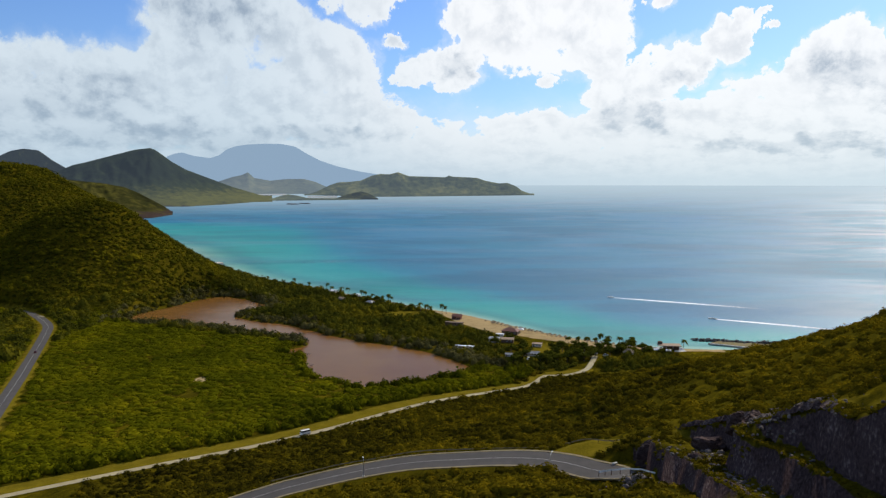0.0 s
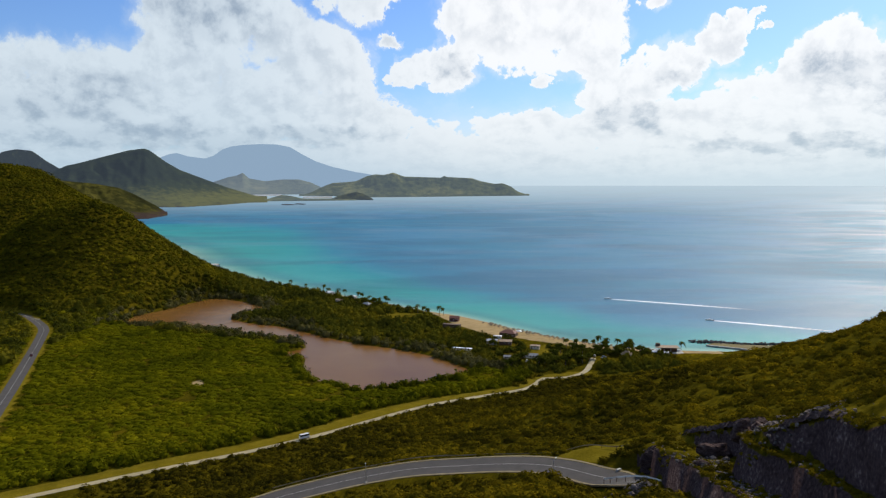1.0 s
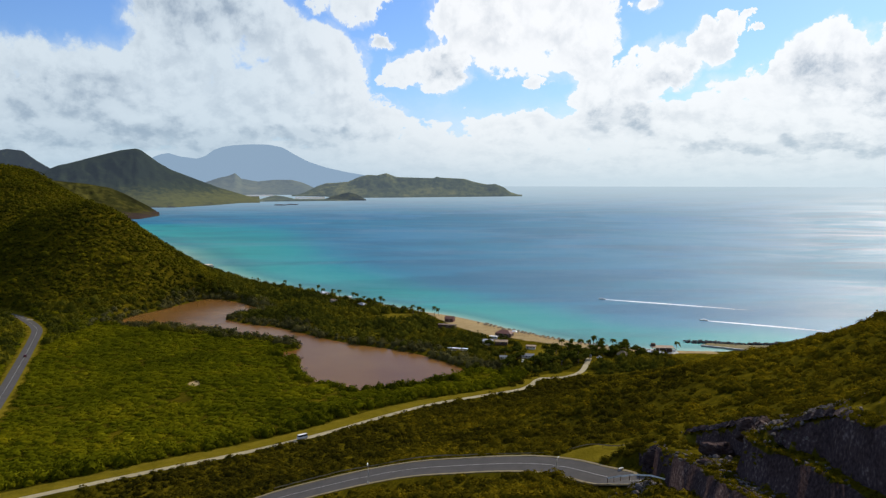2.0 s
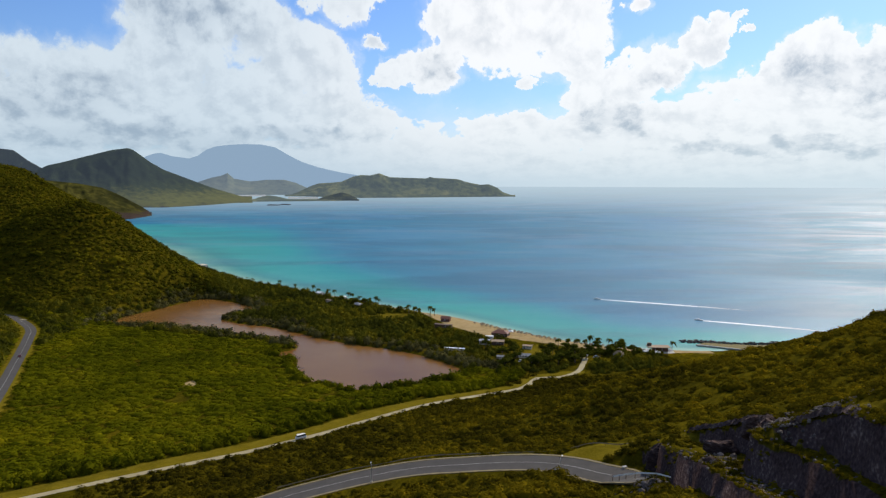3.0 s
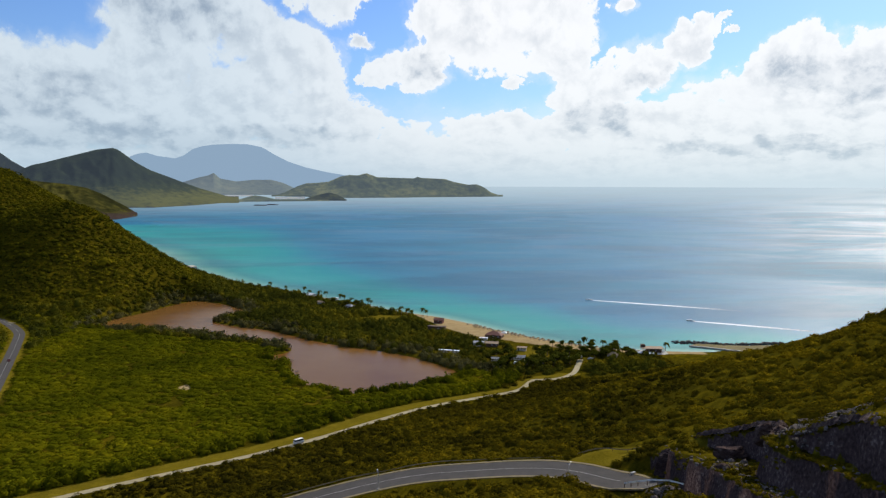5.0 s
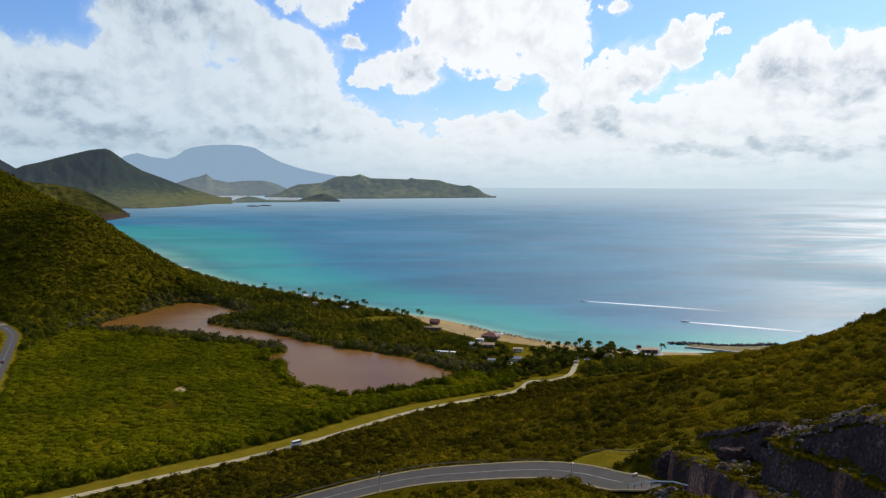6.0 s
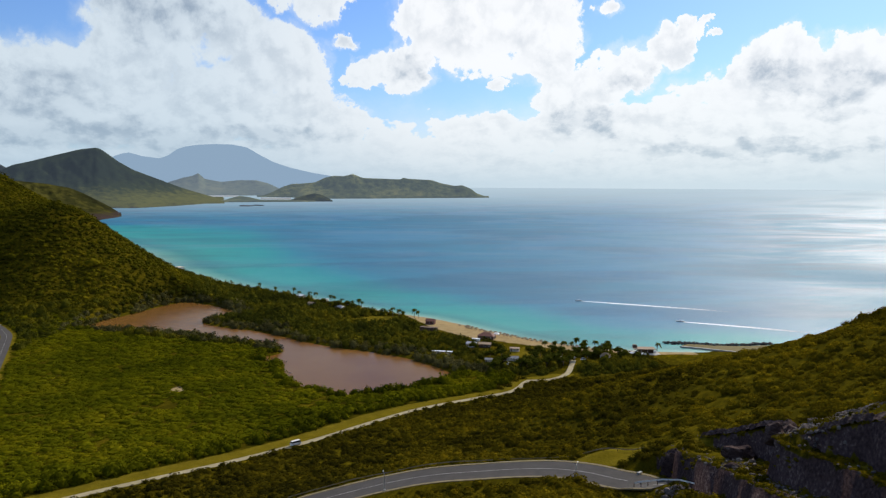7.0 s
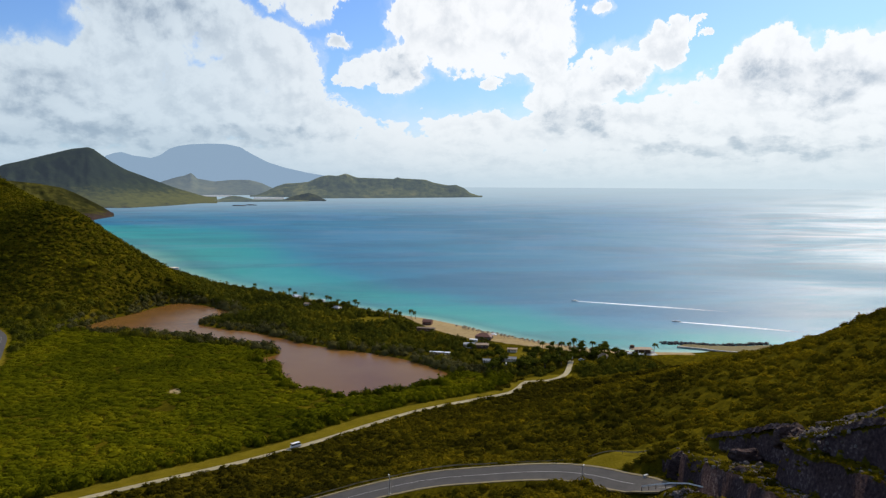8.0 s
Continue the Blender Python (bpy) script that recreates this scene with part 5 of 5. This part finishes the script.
house(73, 551, (7, 4, 2.4), -14, CREAM, TAN_ROOF, "small tan-roofed shelter on dry grass", "flat", name="beach_shed")
house(137, 523, (7, 5, 2.6), -30, CONCRETE, THATCH, "grey stone pavilion with a thatched roof among the palms", "hip", 2.2)
house(-127, 829, (9, 6, 3.2), -38, CREAM, WHITE, "pale beach house under palm trees", "gable", 1.3)
house(-98, 806, (8, 5, 2.8), -40, WHITE, WHITE, "white flat-roofed beach house near the palms", "flat")
house(-109, 772, (7, 4, 2.6), -40, CREAM, TAN_ROOF, "small cream house in the thicket", "gable", 1.0)
house(-76, 744, (9, 6, 3.0), -40, BROWN, GREY_ROOF, "grey-roofed house shaded by dark trees", "hip", 1.8)
house(-315, 1008, (14, 8, 4.5), -50, WHITE, CREAM, "white house at the foot of the hill", "flat", doors=1, windows=4)


def waterfront_terrace():
    """A flat-roofed restaurant on a deck at the water."""
    ob = new("waterfront_restaurant")
    bm = bmesh.new()
    box(bm, (24, 15, 1.6), (0, 0, 0.2), 0, 0.06)
    part("deck", bm, CONCRETE, ob, "pale concrete deck")
    bm = bmesh.new()
    box(bm, (17, 9, 0.4), (0.5, 0.5, 4.4), 0, 0.06)
    part("roof", bm, TAN_ROOF, ob, "flat tan roof")
    bm = bmesh.new()
    box(bm, (11, 6, 3.2), (2, 1.5, 2.6))
    part("wall", bm, BROWN, ob)
    bm = bmesh.new()
    box(bm, (3, 3, 2.2), (-6, 2.5, 5.6), 0, 0.05)
    part("roof_room", bm, BROWN, ob, "dark rooftop room")
    bm = bmesh.new()
    tube(bm, (0, 0, 1.0), (0, 0, 4.2), 0.12, 0.12, 8)
    post = part("post", bm, WHITE, ob)
    n = 0
    for ix in (-7.6, -2.5, 2.5, 8.5):
        for iy in (-3.6, 4.6):
            p = post if n == 0 else new("post", post.data)
            p.parent, p.location = ob, (ix, iy, 0)
            n += 1
    ob.matrix_basis = pose(172, 541, 1.2, 0, 0, -6)
    tagged(ob, "tan-roofed restaurant on a concrete deck at the water", "building")
    tent(160, 531, (4.6, 3.6), -5, "white canopy tent beside the waterfront restaurant")
    tent(168, 528, (4.4, 3.6), -5, "white canopy tent in front of the waterfront restaurant")


waterfront_terrace()


# ---- beach umbrellas ----
def beach_umbrella():
    ob = new("beach_umbrella")
    bm = bmesh.new()
    tube(bm, (0, 0, -0.3), (0, 0, 2.4), 0.05, 0.05, 6)
    part("pole", bm, BROWN, ob)
    bm = bmesh.new()
    bmesh.ops.create_cone(bm, cap_ends=True, segments=10, radius1=1.7, radius2=0.08, depth=0.95, matrix=Matrix.Translation((0, 0, 2.35)))
    part("canopy", bm, THATCH, ob, "shaggy brown thatch canopy")
    return tagged(ob, "brown thatched sunshade standing on the sand", "sunshade", "thatched sunshades along the beach")


def line_of_sunshades():
    rng = random.Random(8)
    base = beach_umbrella()
    first = True
    for i in range(len(SHORE) - 1):
        a, b = SHORE[i], SHORE[i + 1]
        if not (45 < a[0] < 158):
            continue
        t = b - a
        length = np.linalg.norm(t)
        t = t / length
        n = np.array([t[1], -t[0]])
        if not inside(np.array([a[0] + n[0] * 10]), np.array([a[1] + n[1] * 10]), LAND)[0]:
            n = -n
        s = 0.0
        while s < length:
            for row in (8, 13.5):
                if rng.random() < 0.8:
                    p = a + t * (s + rng.uniform(-1, 1)) + n * (row + rng.uniform(-1.5, 1.5))
                    m = pose(p[0], p[1], float(land_height(p[0], p[1])), 0, 0, rng.uniform(0, 360))
                    if first:
                        base.matrix_basis, first = m, False
                    else:
                        copy_thing(base, m)
            s += 4.6


line_of_sunshades()


# ---- trees and palms ----
def palm_tree(height, lean, seed):
    rng = random.Random(seed)
    ob = new("palm_tree")
    bm = bmesh.new()
    last, r = Vector((0, 0, -0.4)), 0.26
    for k in range(1, 7):
        f = k / 6
        p = Vector((lean * f * f, 0.3 * math.sin(f * 3 + seed), height * f))
        tube(bm, last, p, r, r - 0.02, 7)
        last, r = p, r - 0.02
    part("trunk", bm, BARK, ob)
    bm = bmesh.new()
    for i in range(22):
        a, up = rng.uniform(0, 6.28), rng.uniform(-0.5, 1.1)
        length, out, side = rng.uniform(2.5, 3.5), Vector((math.cos(a), math.sin(a), 0)), Vector((-math.sin(a), math.cos(a), 0))
        spine = [last + out * (length * f) + Vector((0, 0, up * length * f * 0.7 - 1.9 * f * f * length * 0.5)) for f in (0, 0.25, 0.5, 0.75, 1)]
        wide = (0.12, 0.55, 0.62, 0.45, 0.08)
        for s in (-1, 1):
            row = [bm.verts.new(q + side * s * w + Vector((0, 0, -0.25 * w))) for q, w in zip(spine, wide)]
            mid = [bm.verts.new(q) for q in spine]
            for j in range(4):
                bm.faces.new((mid[j], mid[j + 1], row[j + 1], row[j]))
    part("crown", bm, PALM, ob, "drooping dark green fronds")
    return tagged(ob, "slender coconut palm with drooping dark green fronds", "palm tree", "palms along the beach")


palms = [palm_tree(7.5, 1.0, 1), palm_tree(6.2, -0.7, 2), palm_tree(8.8, 0.6, 3)]
placed = 0
for x, y in [(-141, 866), (-131, 843), (-90, 793), (-86, 797), (-65, 770), (-59, 766), (-55, 755), (-32, 712), (-22, 702), (-17, 699), (-12, 696), (-1, 699), (3, 696), (119, 553), (123, 557), (138, 555), (143, 551), (111, 545), (-118, 830), (-77, 785),
             (146, 548), (106, 551), (98, 556), (127, 548), (185, 546), (-165, 880), (-185, 893), (-110, 826)]:
    m = pose(x, y, float(land_height(x, y)), 0, 0, (placed * 77) % 360)
    if placed < 3:
        palms[placed].matrix_basis = m
    else:
        copy_thing(palms[placed % 3], m)
    placed += 1


def broad_tree(height, spread, seed):
    rng = random.Random(seed)
    nrng = np.random.default_rng(seed)
    ob = new("tree")
    bm = bmesh.new()
    tube(bm, (0, 0, -0.4), (0.2, 0, height * 0.45), 0.28, 0.18, 8)
    ends = []
    for i in range(6):
        a = i * 1.05 + rng.uniform(-0.3, 0.3)
        e = Vector((math.cos(a) * spread * 0.55, math.sin(a) * spread * 0.55, height * rng.uniform(0.38, 0.8)))
        tube(bm, (0.2, 0, height * rng.uniform(0.3, 0.45)), e, 0.14, 0.05, 6)
        ends.append(e)
    part("trunk", bm, BARK, ob)
    ends.append(Vector((0, 0, height * 0.85)))
    ends.append(Vector((rng.uniform(-1, 1), rng.uniform(-1, 1), height * 0.65)))
    vs, fs, base = [], [], 0
    for e in ends:
        v, f, s = FULL[rng.randrange(len(FULL))]
        q = v * np.array([1, 1, 0.8]) * spread * rng.uniform(0.36, 0.55) + np.array(e[:])
        vs.append(q)
        fs.append(f + base)
        base += len(v)
    crown = fast_mesh("crown", np.vstack(vs), np.vstack(fs), PALM, False, [("tint", np.repeat(nrng.uniform(0.1, 0.5, len(ends)), [len(v) for v in vs]))])
    crown.parent = ob
    return tagged(ob, "dark green spreading tree behind the beach", "tree", "trees behind the beach")


trees = [broad_tree(6.8, 4.4, 1), broad_tree(8.2, 4.6, 2), broad_tree(6.0, 4.2, 3)]
placed = 0
for x, y in [(83, 523), (90, 535), (94, 518), (101, 542), (105, 527), (106, 508), (117, 534), (125, 541), (123, 522), (131, 528), (142, 538), (150, 534), (151, 523), (88, 502), (81, 501), (73, 499), (68, 497), (51, 529), (53, 506), (48, 490), (100, 502),
             (60, 532), (58, 508), (111, 515), (136, 536), (96, 509), (-88, 757), (-80, 760), (-70, 752), (-64, 748), (-96, 775), (40, 548), (78, 512), (145, 545)]:
    m = pose(x, y, float(land_height(x, y)), 0, 0, (placed * 113) % 360)
    if placed < 3:
        trees[placed].matrix_basis = m
    else:
        copy_thing(trees[placed % 3], m)
    placed += 1


def snag(x, y, seed):
    rng = random.Random(seed)
    bm = bmesh.new()
    for i in range(7):
        a = rng.uniform(0, 6.28)
        tube(bm, (0, 0, -0.8), (math.cos(a) * rng.uniform(0.6, 2.4), math.sin(a) * rng.uniform(0.6, 2.4), rng.uniform(0.8, 2.6)), 0.16, 0.06, 6)
    ob = part("dead_mangrove", bm, BARK, None)
    ob.location = (x, y, 0.0)
    tagged(ob, "dark dead mangrove branches standing in the brown pond", "dead tree", "dead mangroves in the pond")


for i, (x, y) in enumerate([(-101, 531), (-93, 499), (-91, 487), (-96, 494)]):
    snag(x, y, i)


# ---- breakwater and quay ----
def breakwater():
    rng = np.random.default_rng(71)
    ob = new("breakwater")
    ob.location = (205, 580, 0)
    line = curve_points(np.array([(205, 581), (218, 579), (234, 574), (251, 569), (278, 572), (292, 574)], float), 1.2)
    spots = []
    for p in line:
        for k in range(6):
            spots.append((p[0] - 205 + rng.normal(0, 1.0), p[1] - 580 + rng.normal(0, 2.0), rng.uniform(-0.6, 1.7), rng.uniform(0.7, 1.5)))
    joined_rocks("armour_stones", spots, ARMOUR, "dark heaped armour stones", 1, "stuff", 9, ob)
    q = curve_points(np.array([(212, 566), (222, 561), (232, 555), (243, 548), (252, 544)], float), 3)
    quay = ribbon("quay_wall", q, 0.7, lambda x, y: 0 * x + 0.6, CONCRETE, thick=0.7, parent=ob)
    quay.location = (-205, -580, 0)
    fill = [(212, 567), (222, 574), (238, 568), (256, 564), (290, 566), (290, 548), (252, 543), (243, 548.5), (232, 555.5), (222, 561.5)]
    bm = bmesh.new()
    f = bm.faces.new([bm.verts.new((x - 205, y - 580, 1.15)) for x, y in fill])
    g = bmesh.ops.extrude_face_region(bm, geom=[f])["geom"]
    bmesh.ops.translate(bm, verts=[v for v in g if isinstance(v, bmesh.types.BMVert)], vec=(0, 0, -2.5))
    bmesh.ops.recalc_face_normals(bm, faces=bm.faces)
    part("fill", bm, plain("dry_fill", (0.11, 0.09, 0.025), (0.21, 0.165, 0.06), 0.95, 0.3), ob, "dry yellowish earth fill")
    tagged(ob, "dark rock breakwater with a pale concrete quay", "breakwater")


breakwater()


# ---- speedboats and their wakes ----
def foam_material():
    m, n, p = material("foam", 0.7, 0.2)
    n.put(p, "Base Color", (0.85, 0.88, 0.9, 1))
    at = n.add("ShaderNodeAttribute")
    at.attribute_name = "froth"
    k = n.math("MULTIPLY_ADD", n.noise(n.place, 0.5, 5), 1.2, n.math("SUBTRACT", at.outputs["Fac"], 0.85))
    n.put(p, "Alpha", n.smooth(k, 0.0, 0.5))
    return m


FOAM = foam_material()


def boat_with_wake(x, y, dx, dy, length):
    d = Vector((dx, dy)).normalized()
    boat = new("speedboat")
    bm = bmesh.new()
    hull = [(-3.6, -1.2), (1.5, -1.2), (3.0, -0.75), (4.2, 0), (3.0, 0.75), (1.5, 1.2), (-3.6, 1.2)]
    top = [bm.verts.new((a, b, 0.95)) for a, b in hull]
    low = [bm.verts.new((a * 0.9, b * 0.6, -0.3)) for a, b in hull]
    bm.faces.new(top), bm.faces.new(low[::-1])
    for i in range(7):
        bm.faces.new((low[i], low[(i + 1) % 7], top[(i + 1) % 7], top[i]))
    part("hull", bm, WHITE, boat)
    bm = bmesh.new()
    box(bm, (2.0, 1.6, 0.7), (-0.2, 0, 1.25), 0, 0.15)
    part("cabin", bm, WHITE, boat)
    bm = bmesh.new()
    box(bm, (0.5, 0.4, 1.0), (-3.8, 0, 0.6), 0, 0.08)
    part("engine", bm, RUBBER, boat)
    boat.matrix_basis = pose(x, y, 0.1, 0, 0, math.degrees(math.atan2(d.y, d.x)))
    tagged(boat, "small white speedboat under way on the bay", "boat", "speedboats")
    n = 60
    s = np.linspace(0, 1, n)
    half = 1.0 + 7.0 * s ** 0.6
    c = np.array([[x, y]]) - np.outer(s * length, d) + np.outer(6 * s * s, [-d.y, d.x])
    verts, froth = [], []
    for o in (-1, -0.45, 0, 0.45, 1):
        verts.append(np.column_stack([c[:, 0] - d.y * half * o, c[:, 1] + d.x * half * o, np.full(n, 0.12)]))
        froth.append((1 - s) ** 0.8 * (1.15 - 0.75 * abs(o)) + 0.1 * (abs(o) < 0.9))
    f = grid_faces(n, 5)
    ob = fast_mesh("wake", np.vstack(verts), f, FOAM, True, [("froth", np.concatenate(froth))])
    tagged(ob, "long white foam wake trailing behind a speedboat", "wake", kind="stuff")


boat_with_wake(188, 800, -80, 40, 190)
boat_with_wake(255, 674, -80, 42, 130)


# ---- small rocky islets off the far shore and houses on the far ridge ----
for x, y, r in ((-850, 4088, 26), (-796, 4190, 20)):
    far = math.hypot(x - EYE.x, y - EYE.y)
    k = float(drawn_in(np.array(far)) / far)
    ob = part("islet", rock_mesh((r * 1.6, r * 0.6, 6), int(r), 3), ARMOUR, None)
    ob.location = EYE + (Vector((x, y, 0)) - EYE) * k
    tagged(ob, "low dark rocky islet in the bay", "islet", "islets")
for x, y, w in ((-905, 1512, 14), (-886, 1500, 10), (-925, 1505, 12)):
    house(x, y, (w, 9, 5), 30, WHITE, CREAM, "white house on the crest of the ridge", "hip", 2.0, 1, 3)


# ---- a concrete marker block at the end of the lay-by ----
bm = bmesh.new()
box(bm, (1.6, 0.7, 0.8), (0, 0, 0.25), 0, 0.06)
block = part("concrete_block", bm, CONCRETE, None)
block.matrix_basis = pose(46.8, 190.5, float(land_height(46.8, 190.5)), 0, 0, 35)
tagged(block, "pale concrete block at the verge of the bend", "block")
